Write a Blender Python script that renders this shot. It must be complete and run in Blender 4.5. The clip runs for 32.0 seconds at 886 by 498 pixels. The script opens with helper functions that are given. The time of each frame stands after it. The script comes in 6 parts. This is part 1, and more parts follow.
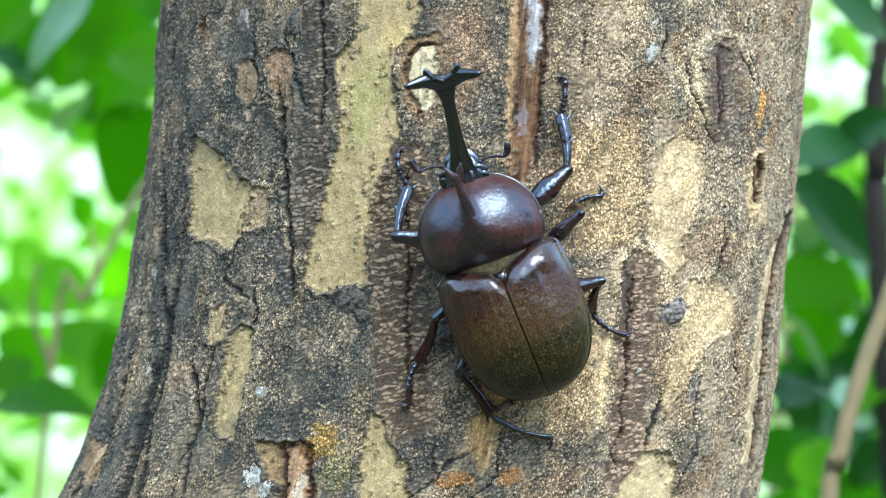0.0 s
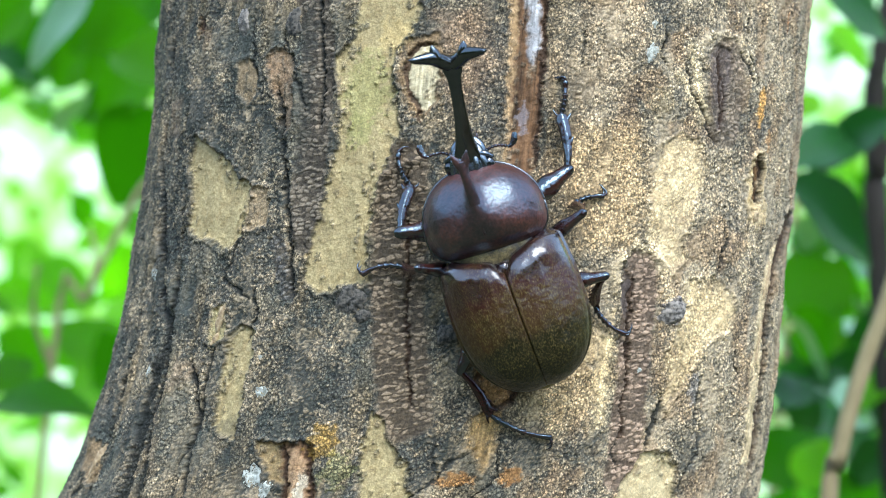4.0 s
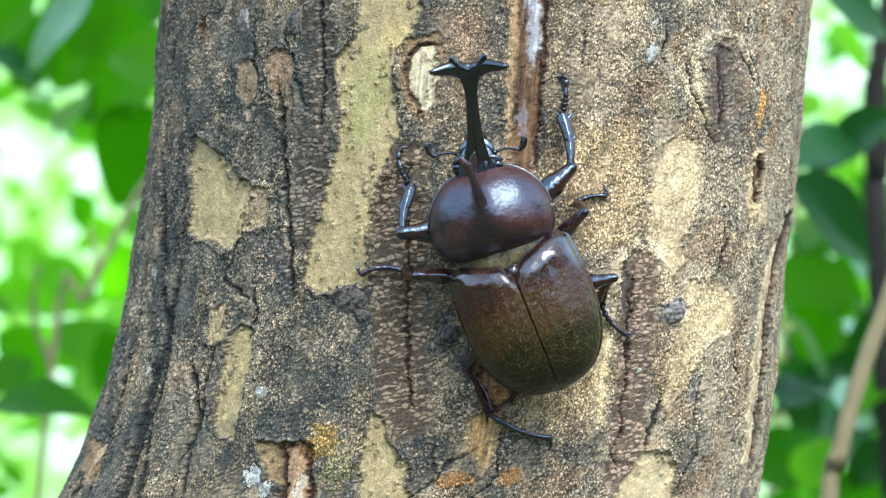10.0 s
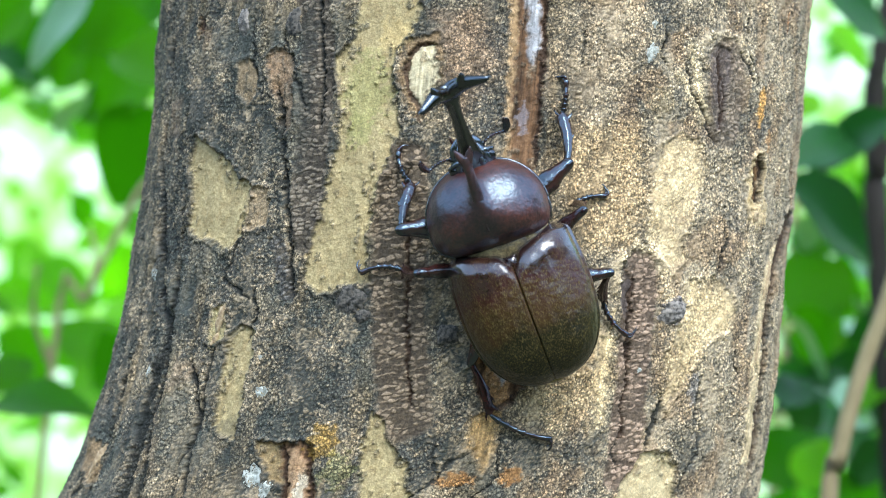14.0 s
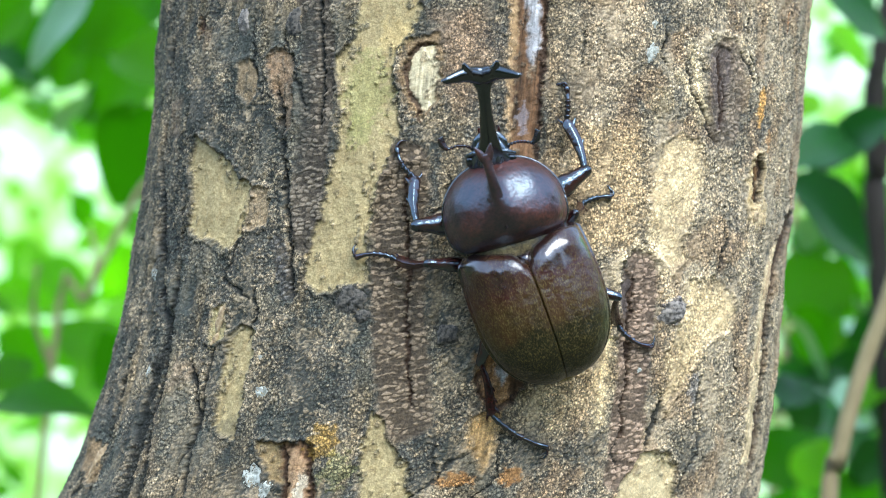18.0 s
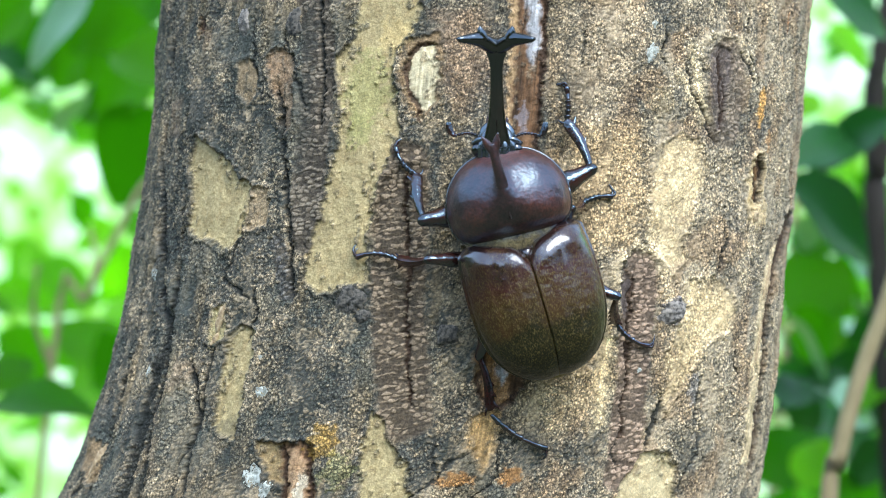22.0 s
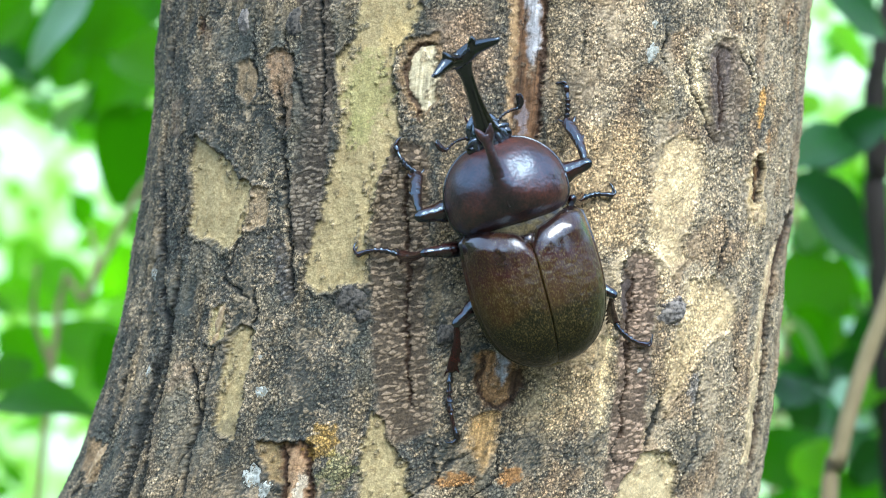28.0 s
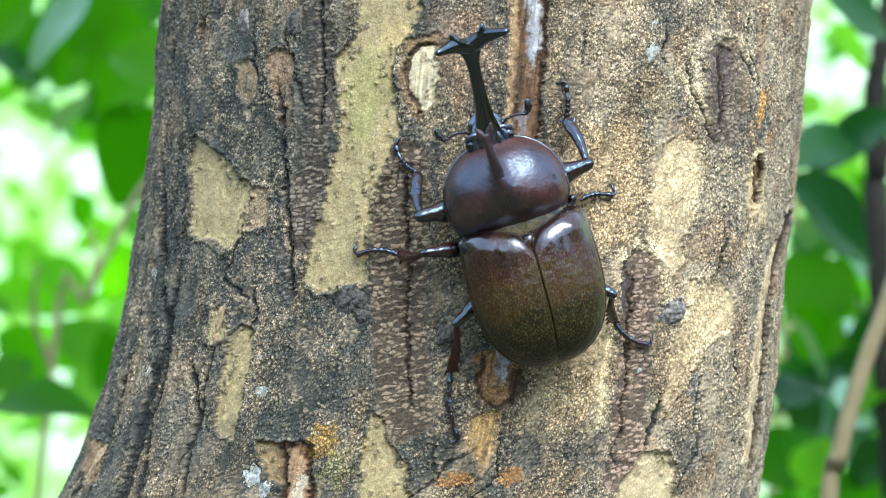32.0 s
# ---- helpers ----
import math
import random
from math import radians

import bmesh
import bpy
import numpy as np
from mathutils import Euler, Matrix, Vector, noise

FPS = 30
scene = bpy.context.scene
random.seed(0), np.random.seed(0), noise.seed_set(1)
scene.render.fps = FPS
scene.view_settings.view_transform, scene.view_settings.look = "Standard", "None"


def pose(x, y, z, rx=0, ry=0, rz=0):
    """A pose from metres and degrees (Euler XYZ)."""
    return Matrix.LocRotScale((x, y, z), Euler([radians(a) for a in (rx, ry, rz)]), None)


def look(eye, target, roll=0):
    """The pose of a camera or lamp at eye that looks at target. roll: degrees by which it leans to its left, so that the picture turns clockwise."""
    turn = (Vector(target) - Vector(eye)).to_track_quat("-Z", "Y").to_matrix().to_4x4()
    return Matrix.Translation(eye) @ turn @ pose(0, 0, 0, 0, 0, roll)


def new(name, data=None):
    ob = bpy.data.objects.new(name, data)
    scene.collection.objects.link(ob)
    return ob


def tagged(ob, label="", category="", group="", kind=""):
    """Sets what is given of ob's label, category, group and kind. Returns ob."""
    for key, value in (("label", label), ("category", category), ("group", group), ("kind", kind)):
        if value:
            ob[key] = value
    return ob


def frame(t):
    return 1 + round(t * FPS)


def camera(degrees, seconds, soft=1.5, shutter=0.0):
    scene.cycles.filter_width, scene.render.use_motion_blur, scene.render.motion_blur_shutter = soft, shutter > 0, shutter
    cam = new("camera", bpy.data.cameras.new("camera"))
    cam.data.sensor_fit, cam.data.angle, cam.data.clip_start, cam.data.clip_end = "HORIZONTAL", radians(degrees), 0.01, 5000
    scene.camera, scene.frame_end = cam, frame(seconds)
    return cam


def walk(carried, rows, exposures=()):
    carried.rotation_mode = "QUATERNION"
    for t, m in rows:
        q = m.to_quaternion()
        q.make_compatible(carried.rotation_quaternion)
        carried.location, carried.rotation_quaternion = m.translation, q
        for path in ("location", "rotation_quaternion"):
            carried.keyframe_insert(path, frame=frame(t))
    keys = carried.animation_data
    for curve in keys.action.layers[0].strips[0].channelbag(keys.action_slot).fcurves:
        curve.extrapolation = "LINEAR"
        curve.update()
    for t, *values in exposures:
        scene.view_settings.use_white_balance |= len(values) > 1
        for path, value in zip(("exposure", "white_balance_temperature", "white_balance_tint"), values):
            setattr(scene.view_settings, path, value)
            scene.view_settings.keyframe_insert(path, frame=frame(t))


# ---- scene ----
# Plan: a tree trunk about 12 cm thick; its face towards the camera stands at y = 0, the beetle sits on it at z = 1.3 m.
Z0 = 1.3
EYE = Vector((0.0, -0.3723, Z0))
cam = camera(25.0, 32.0, 1.0)
walk(cam, [(0.0, look(EYE, (0, 0, Z0))), (32.0, look(EYE, (0, 0, Z0)))])
cam.data.dof.use_dof = True
cam.data.dof.focus_distance = 0.374
cam.data.dof.aperture_fstop = 21.0

# world and sun: bright hazy daylight in the open shade of a wood
world = bpy.data.worlds.new("daylight")
scene.world = world
world.use_nodes = True
wn, wl = world.node_tree.nodes, world.node_tree.links
SUN_EL, SUN_AZ = 50.0, 22.0        # height; degrees from -y (the camera's side) towards +x
sky = wn.new("ShaderNodeTexSky")
sky.sky_type = "NISHITA"
sky.sun_disc = False
sky.sun_elevation = radians(SUN_EL)
sky.sun_rotation = radians(180.0 - SUN_AZ)
sky.dust_density = 0.6
wn["Background"].inputs[1].default_value = 0.15
haze = wn.new("ShaderNodeVectorMath")        # thin even cloud over the whole sky
haze.operation = "ADD"
haze.inputs[1].default_value = (1.5, 1.8, 2.25)
wl.new(sky.outputs[0], haze.inputs[0])
wl.new(haze.outputs[0], wn["Background"].inputs[0])
sun = new("sun", bpy.data.lights.new("sun", "SUN"))
sun.data.energy = 1.5             # the bright thin cloud before the sun, wide and soft
sun.data.angle = radians(32.0)
sun.data.color = (0.98, 0.99, 1.0)
a, e = radians(SUN_AZ), radians(SUN_EL)
sun.matrix_world = look((math.sin(a) * math.cos(e) * 5, -math.cos(a) * math.cos(e) * 5, Z0 + math.sin(e) * 5), (0, 0, Z0))
scene.view_settings.exposure = 1.51


# ---- numbers and noise ----
def lin(r, g, b):
    """Linear colour from display values 0 to 255."""
    return np.array([(c / 255 / 12.92) if c < 10.3 else ((c / 255 + 0.055) / 1.055) ** 2.4 for c in (r, g, b)])


def cell(ix, iy, seed):
    n = (ix.astype(np.int64) * 374761393 + iy.astype(np.int64) * 668265263 + seed * 982451653) & 0xFFFFFFFF
    n = ((n ^ (n >> 13)) * 1274126177) & 0xFFFFFFFF
    n = ((n ^ (n >> 16)) * 2246822519) & 0xFFFFFFFF
    return ((n ^ (n >> 15)) & 0xFFFFFF) / float(0xFFFFFF)


def vnoise(x, y, seed=0):
    ix, iy = np.floor(x), np.floor(y)
    fx, fy = x - ix, y - iy
    fx, fy = fx * fx * (3 - 2 * fx), fy * fy * (3 - 2 * fy)
    a, b = cell(ix, iy, seed), cell(ix + 1, iy, seed)
    c, d = cell(ix, iy + 1, seed), cell(ix + 1, iy + 1, seed)
    return (a + (b - a) * fx) * (1 - fy) + (c + (d - c) * fx) * fy


def fbm(x, y, seed=0, octaves=4):
    total, size, amp = 0.0, 0.0, 1.0
    for k in range(octaves):
        total = total + amp * vnoise(x * 2 ** k, y * 2 ** k, seed + 17 * k)
        size += amp
        amp *= 0.55
    return total / size


def worley(x, y, seed=0):
    """Distance to the nearest and the second seed point, and a number of the nearest one's own."""
    ix, iy = np.floor(x), np.floor(y)
    f1, f2, who = np.full(x.shape, 9.0), np.full(x.shape, 9.0), np.zeros(x.shape)
    for dx in (-1, 0, 1):
        for dy in (-1, 0, 1):
            cx, cy = ix + dx, iy + dy
            d = np.hypot(cx + cell(cx, cy, seed) - x, cy + cell(cx, cy, seed + 5) - y)
            near = d < f1
            f2 = np.where(near, f1, np.minimum(f2, d))
            who = np.where(near, cell(cx, cy, seed + 9), who)
            f1 = np.where(near, d, f1)
    return f1, f2, who


def step(a, b, x):
    t = np.clip((x - a) / (b - a), 0, 1)
    return t * t * (3 - 2 * t)


# ---- the trunk's surface: across (s, mm round the bark from the middle line) and up (z, mm from Z0) ----
ROUND = 60.0                        # mm of s for one radian


def sides(z):
    """The trunk's two flanks at the height z, in mm: it leans, and its foot spreads on one side."""
    c = np.clip(z, -62, 62)
    far = z - c
    left = ((((-9.63792e-08) * c + 1.41554e-05) * c - 0.00161459) * c + 0.16813) * c - 65.9422 + 0.10 * far * (far < 0) - 0.04 * far * (far > 0)
    right = (((3.77791e-06) * c - 0.000259599) * c + 0.0979879) * c + 74.1113 + 0.02 * far
    return np.maximum(left, -190), np.minimum(right, 110)


def bark_point(s, z, h=0.0):
    """Metres, from s and z in mm and h, mm above the smooth trunk."""
    left, right = sides(z)
    mid, r = (left + right) / 2, (right - left) / 2
    th = s / ROUND
    return (np.stack([mid + (r + h) * np.sin(th), 60 - (60 + h) * np.cos(th), z + 0 * s], -1)) / 1000 + np.array([0, 0, Z0])


def uneven(lo, hi, dense_lo, dense_hi, fine, coarse):
    """A row of numbers from lo to hi, closely set between dense_lo and dense_hi."""
    return np.concatenate([np.linspace(lo, dense_lo, coarse, endpoint=False), np.linspace(dense_lo, dense_hi, fine, endpoint=False),
                           np.linspace(dense_hi, hi, coarse)])


S_ROW = uneven(-math.pi * ROUND, math.pi * ROUND, -98, 98, 1080, 30)
Z_ROW = uneven(-1300, 1500, -62, 58, 740, 60)
S, Z = np.meshgrid(S_ROW, Z_ROW)
# wander: features follow slightly crooked outlines
WS = S + 1.3 * (fbm(S * 0.45, Z * 0.45, 3, 4) - 0.5) + 0.9 * (fbm(S * 1.6, Z * 1.6, 4, 3) - 0.5)
WZ = Z + 1.3 * (fbm(S * 0.45, Z * 0.45, 5, 4) - 0.5) + 0.9 * (fbm(S * 1.6, Z * 1.6, 6, 3) - 0.5)

# fine relief: small corky warts, a little taller than wide, in a darker ground
f1, f2, who = worley(WS * 1.35, WZ * 1.05, 11)
wart = step(0.04, 0.40, f2 - f1) * (0.35 + 0.65 * who)
g1, g2, gwho = worley(WS * 2.6 + 7, WZ * 2.1, 21)
grit = step(0.0, 0.45, g2 - g1) * gwho
fine = fbm(S * 2.6, Z * 2.1, 31, 3)
mid = fbm(S * 0.34, Z * 0.15, 41, 4)
big = fbm(S * 0.07 + 3, Z * 0.035, 51, 4)
H = 0.18 * wart + 0.12 * grit + 0.26 * (fine - 0.5) + 1.2 * (mid - 0.5) + 2.0 * (big - 0.5)

# colour: tan cork on the warts, grey-black algae ground with crevice darkness painted in between; the +s flank is paler
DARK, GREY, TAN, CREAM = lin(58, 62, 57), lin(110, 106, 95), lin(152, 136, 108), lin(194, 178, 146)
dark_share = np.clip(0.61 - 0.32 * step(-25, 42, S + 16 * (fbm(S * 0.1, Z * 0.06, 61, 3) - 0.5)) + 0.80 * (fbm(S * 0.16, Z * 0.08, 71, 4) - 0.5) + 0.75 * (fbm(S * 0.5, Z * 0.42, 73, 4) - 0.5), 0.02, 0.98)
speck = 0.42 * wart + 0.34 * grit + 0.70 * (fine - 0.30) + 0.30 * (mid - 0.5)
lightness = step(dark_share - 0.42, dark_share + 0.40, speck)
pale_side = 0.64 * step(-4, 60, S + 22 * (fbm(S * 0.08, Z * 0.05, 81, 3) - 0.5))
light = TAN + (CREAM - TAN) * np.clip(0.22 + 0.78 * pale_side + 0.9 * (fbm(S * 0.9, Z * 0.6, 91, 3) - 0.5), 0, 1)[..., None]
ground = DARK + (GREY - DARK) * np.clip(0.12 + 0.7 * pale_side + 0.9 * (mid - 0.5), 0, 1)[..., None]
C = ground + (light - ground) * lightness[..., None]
streak = step(0.52, 0.68, fbm(S * 0.30, Z * 0.035, 97, 4)) * (S < 20) * 0.5
C = C * (1 - streak[..., None]) + streak[..., None] * lin(150, 132, 100) * (0.40 + 0.95 * speck)[..., None]
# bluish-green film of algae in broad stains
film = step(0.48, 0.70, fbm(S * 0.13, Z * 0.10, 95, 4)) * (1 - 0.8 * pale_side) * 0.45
C = C * (1 - film[..., None]) + film[..., None] * lin(82, 88, 80) * (0.55 + 0.8 * speck)[..., None]
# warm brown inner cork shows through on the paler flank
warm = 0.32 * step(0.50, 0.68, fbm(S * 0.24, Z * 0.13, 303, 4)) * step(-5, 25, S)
C = C * (1 - warm[..., None]) + warm[..., None] * lin(164, 124, 80) * (0.35 + 1.0 * speck)[..., None]
# a net of fine wrinkles, sunk and with crease darkness put into the colour, closest on the paler flank
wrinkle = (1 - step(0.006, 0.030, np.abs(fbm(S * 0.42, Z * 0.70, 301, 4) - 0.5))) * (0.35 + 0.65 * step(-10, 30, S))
C *= (1 - 0.42 * wrinkle)[..., None]
H -= 0.14 * wrinkle
SMOOTH = 0.75 * step(0.50, 0.66, fbm(S * 0.32, Z * 0.10, 99, 4))


def window(points, pad):
    """The part of the bark round some points."""
    p = np.array(points)
    j = np.searchsorted(S_ROW, (p[:, 0].min() - pad, p[:, 0].max() + pad))
    i = np.searchsorted(Z_ROW, (p[:, 1].min() - pad, p[:, 1].max() + pad))
    return slice(i[0], i[1]), slice(j[0], j[1])


def line_distance(points, x, y):
    """Distance to a line of points, and how far along it (mm)."""
    best, along, run = np.full(x.shape, 1e9), np.zeros(x.shape), 0.0
    for (ax, ay), (bx, by) in zip(points, points[1:]):
        lx, ly = bx - ax, by - ay
        n = math.hypot(lx, ly)
        t = np.clip(((x - ax) * lx + (y - ay) * ly) / (n * n), 0, 1)
        d = np.hypot(x - ax - t * lx, y - ay - t * ly)
        along = np.where(d < best, run + t * n, along)
        best = np.minimum(best, d)
        run += n
    return best, along


def outline_distance(points, x, y):
    """Distance to a closed outline: positive within it."""
    d, _ = line_distance([*points, points[0]], x, y)
    inside = np.zeros(x.shape, bool)
    for (ax, ay), (bx, by) in zip(points, [*points[1:], points[0]]):
        if ay != by:
            inside ^= ((ay > y) != (by > y)) & (x < (bx - ax) * (y - ay) / (by - ay) + ax)
    return np.where(inside, d, -d)


def tint(w, m, colour, keep=0.0):
    """Lays a colour on the bark within a window, by the mask m; keep: how much of the bark's own speckle stays."""
    own = C[w].mean(-1, keepdims=True) / max(float(C.mean()), 0.02)
    C[w] = C[w] * (1 - m[..., None]) + m[..., None] * colour * (1 - keep + keep * own)


def patch(points, colour, depth=0.5, smooth=0.85, keep=0.15, soft=0.5, mottle=0.25, fibre=0.0):
    """A patch where the outer bark has flaked off: smoother, sunk by depth mm, of its own colour."""
    w = window(points, 4)
    d = outline_distance(points, WS[w], WZ[w])
    d = d + 1.5 * (fbm(S[w] * 0.7, Z[w] * 0.5, 121, 4) - 0.5)
    m = step(-soft, soft, d) * (1 - 0.55 * step(0.58, 0.72, fbm(S[w] * 0.9, Z[w] * 0.55, 122, 4)) * (d < 2.5))
    base = 1.3 * (mid[w] - 0.5) * 0.5 + 2.0 * (big[w] - 0.5)
    H[w] = H[w] * (1 - m * smooth) + m * smooth * (base + 0.3 * (fbm(S[w] * 1.2, Z[w] * 0.7, 131, 3) - 0.5) + 0.12 * (fine[w] - 0.5)) - m * depth
    H[w] += 0.35 * np.exp(-((d + 0.5) / 0.5) ** 2) * (depth > 0)
    # deeper patches get edge darkness painted along their step
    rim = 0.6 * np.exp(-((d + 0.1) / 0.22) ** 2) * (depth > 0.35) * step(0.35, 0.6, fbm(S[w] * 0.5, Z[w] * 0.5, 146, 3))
    v = 1 + mottle * 2 * (fbm(S[w] * 0.8, Z[w] * 0.45, 141, 4) - 0.5) + 0.30 * (fbm(S[w] * 2.6, Z[w] * 2.2, 142, 3) - 0.5)
    vein = step(0.50, 0.66, fbm(S[w] * 1.1, Z[w] * 0.8, 145, 4))[..., None] * 0.35
    colour = colour[None, None, :] * (1 - vein) + vein * (colour * np.array([0.78, 0.68, 0.58]))
    v = v * (1 + fibre * 2 * (fbm(S[w] * 2.4, Z[w] * 0.16, 143, 4) - 0.5))
    H[w] += m * fibre * 0.5 * (fbm(S[w] * 2.4, Z[w] * 0.12, 144, 3) - 0.5)
    tint(w, m * (1 - 0.25 * (1 - smooth)), (colour * v[..., None]), keep)
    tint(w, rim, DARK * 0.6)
    SMOOTH[w] = np.maximum(SMOOTH[w], m * smooth)


def crack(points, width=0.5, depth=1.0, colour=None, lip=0.0):
    """A split in the bark, width mm across, its dark depth painted into the colour; lip: height of its raised edges."""
    w = window(points, 5)
    d, along = line_distance(points, WS[w], WZ[w])
    total = along.max()
    wide = width * (0.45 + 0.9 * fbm(along * 0.25, along * 0, 151, 3)) * step(0, 4, along + 1) * step(0, 4, total - along + 1)
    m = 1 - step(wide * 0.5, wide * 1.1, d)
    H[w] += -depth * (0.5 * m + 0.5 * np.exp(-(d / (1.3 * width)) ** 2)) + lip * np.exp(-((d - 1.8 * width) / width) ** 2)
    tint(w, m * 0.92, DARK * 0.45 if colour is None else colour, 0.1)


def ridge(points, width=1.0, height=0.8, colour=None):
    """A raised cord of bark."""
    w = window(points, 6)
    d, _ = line_distance(points, WS[w], WZ[w])
    m = np.exp(-(d / width) ** 2)
    H[w] += height * m
    if colour is not None:
        tint(w, m * 0.7, colour, 0.5)


def ladder(points, width, colour, bars=0.9, strength=1.0):
    """A strip of bark cracked across into small rungs, as old scars grow."""
    w = window(points, width)
    d, along = line_distance(points, WS[w], WZ[w])
    m = (1 - step(width * 0.40, width * 0.56, d)) * strength
    # rounded tan corky grains and thin broken bars across, in a dark purplish ground
    row = along * bars + 0.3 * fbm(S[w] * 0.35, Z[w] * 0.2, 161, 3)
    e1, e2, own = worley(S[w] * 0.84 + 0.4 * fbm(S[w] * 0.8, Z[w] * 0.8, 162, 2), Z[w] * 1.15, 165)
    ragged = 0.22 * (fbm(S[w] * 2.2, Z[w] * 2.2, 163, 2) - 0.5)
    plate = step(0.14, 0.32, e2 - e1 + ragged) * step(0.40, 0.62, own)
    bar = (1 - step(0.07, 0.14, np.abs(row % 1 - 0.5) + ragged * 0.6)) * step(0.40, 0.62, vnoise(S[w] * 0.6 + 3.7 * np.floor(row), np.floor(row) * 2.3, 166))
    gap = 1 - step(0.03, 0.10, e2 - e1)
    rung = np.clip(0.78 * plate * (0.45 + 0.55 * own) + 0.65 * bar - 0.25 * gap, 0, 1.0)
    H[w] = H[w] * (1 - 0.75 * m) + m * (0.75 * (2.0 * (big[w] - 0.5) + 0.6 * (mid[w] - 0.5)) + 0.20 * rung - 0.2 - 0.10 * gap + 0.12 * (fine[w] - 0.5))
    tone = colour[None, None, :] * (0.28 + 1.15 * rung + 0.35 * (fine[w] - 0.5))[..., None]
    C[w] = C[w] * (1 - 0.9 * m[..., None]) + 0.9 * m[..., None] * tone
    SMOOTH[w] = SMOOTH[w] * (1 - m) + 0.75 * m


def blot(s, z, rs, rz, colour, strength=1.0, raise_by=0.0, rough=0.5):
    """A spot of lichen, algae or rust."""
    w = window([(s - rs, z - rz), (s + rs, z + rz)], 3)
    d = np.hypot((WS[w] - s) / rs, (WZ[w] - z) / rz) + rough * 1.6 * (fbm(S[w] * 1.3, Z[w] * 1.3, 171, 3) - 0.5)
    m = (1 - step(0.65, 1.05, d)) * strength
    H[w] += raise_by * m
    tint(w, m, colour, 0.25)


PALE, PALE_GREEN, TANPATCH, WHITEWOOD = lin(170, 155, 112), lin(144, 142, 90), lin(158, 138, 106), lin(184, 174, 140)
REDWOOD, ORANGE, BROWN, SILVER = lin(112, 84, 58), lin(160, 114, 62), lin(80, 60, 44), lin(160, 162, 162)
LICHEN, PLUM = lin(180, 186, 180), lin(108, 98, 92)

# old ladder-like scars
ladder([(-31.0, 50.6), (-28.9, 40.8), (-27.7, 32.2), (-27.8, 22.6), (-27.8, 11.9), (-26.2, 2.2)], 6.4, lin(120, 110, 94), 0.62)
ladder([(-11.8, 15.9), (-10.9, 4.3), (-9.9, -8.3), (-7.8, -18.9), (-4.8, -31.5)], 9.0, lin(142, 125, 102), 0.75)
ladder([(30.6, -3.5), (30.9, -8.5), (31.2, -14.9), (31.6, -22.5), (32.2, -30.0), (32.7, -37.6), (33.0, -43.0)], 6.6, lin(164, 141, 119), 0.75)
ladder([(45.4, 37.0), (45.8, 30.5), (45.8, 24.0)], 9.0, lin(150, 134, 114), 0.6, 0.8)
ladder([(-31.8, 1.2), (-28.6, -8.5)], 3.0, lin(106, 103, 98), 0.9, 0.7)

# where outer bark has come away
patch([(-55.1, 22.5), (-49.9, 19.8), (-45.4, 17.1), (-42.9, 14.1), (-39.3, 12.1), (-39.3, 8.3), (-40.0, 4.5), (-40.3, 2.3), (-43.1, -0.4), (-45.5, 1.2), (-50.9, 1.8), (-54.0, 4.0), (-53.8, 11.3), (-55.9, 16.9)], PALE, 0.6)
patch([(-39.3, 11.9), (-36.1, 11.3), (-35.0, 8.5), (-35.1, 4.4), (-37.7, 3.9), (-39.8, 4.7), (-39.4, 8.6)], TANPATCH, 0.3, 0.5)
patch([(-36.9, -14.5), (-33.9, -16.1), (-33.4, -19.8), (-33.1, -25.8), (-32.3, -32.7), (-32.4, -36.3), (-36.1, -35.1), (-38.3, -31.9), (-38.6, -27.1), (-38.9, -21.6), (-39.0, -16.2)], PALE * 0.95, 0.6)
patch([(-21.6, 50.1), (-11.8, 49.7), (-11.4, 43.9), (-12.7, 40.2), (-14.9, 37.7), (-14.9, 32.9), (-14.0, 27.6), (-12.6, 22.3), (-14.0, 17.0), (-15.5, 13.9), (-16.3, 7.5), (-16.1, 2.2), (-15.4, -3.1), (-14.5, -6.2), (-19.7, -6.8), (-22.9, -8.4), (-25.4, -5.2), (-26.0, -1.5), (-24.7, 4.4), (-24.1, 11.8), (-23.3, 18.2), (-22.6, 25.7), (-24.1, 31.0), (-25.1, 36.4), (-22.7, 38.4), (-21.8, 42.7)], PALE, 0.45, 0.8)
blot(-19.0, 29.3, 4.2, 8.5, PALE_GREEN, 0.6, 0, 0.8)
blot(-19.3, 22.4, 2.6, 4.0, PALE_GREEN, 0.6, 0, 0.8)
blot(-15.1, 40.3, 3.5, 3.2, lin(182, 161, 110), 0.6, 0, 0.8)
patch([(-10.6, -30.0), (-8.5, -31.5), (-6.0, -36.8), (-2.5, -41.0), (-0.3, -48.3), (-8.0, -48.4), (-9.2, -42.1), (-10.4, -36.8), (-10.2, -33.7)], PALE, 0.5, 0.75)
patch([(36.6, -38.9), (41.5, -39.2), (44.2, -42.7), (45.6, -51.6), (31.9, -50.5), (33.3, -44.6), (35.0, -42.0)], lin(198, 182, 140), 0.8, 0.8)
patch([(31.8, 19.5), (35.0, 21.7), (39.5, 20.8), (41.6, 17.6), (41.2, 12.1), (39.8, 7.7), (37.9, 2.3), (39.1, -2.1), (36.9, -4.2), (33.5, -1.0), (31.4, 2.3), (30.4, 6.6), (30.9, 11.9), (31.0, 16.2)], lin(188, 169, 130), 0.2, 0.5, 0.5, 1.6)
patch([(40.3, -6.4), (46.4, -5.4), (53.9, -11.1), (52.9, -15.5), (46.9, -17.5), (44.8, -21.8), (41.7, -27.2), (39.3, -30.2), (37.0, -21.6), (39.4, -17.3)], lin(182, 162, 122), 0.05, 0.35, 0.6, 2.2)
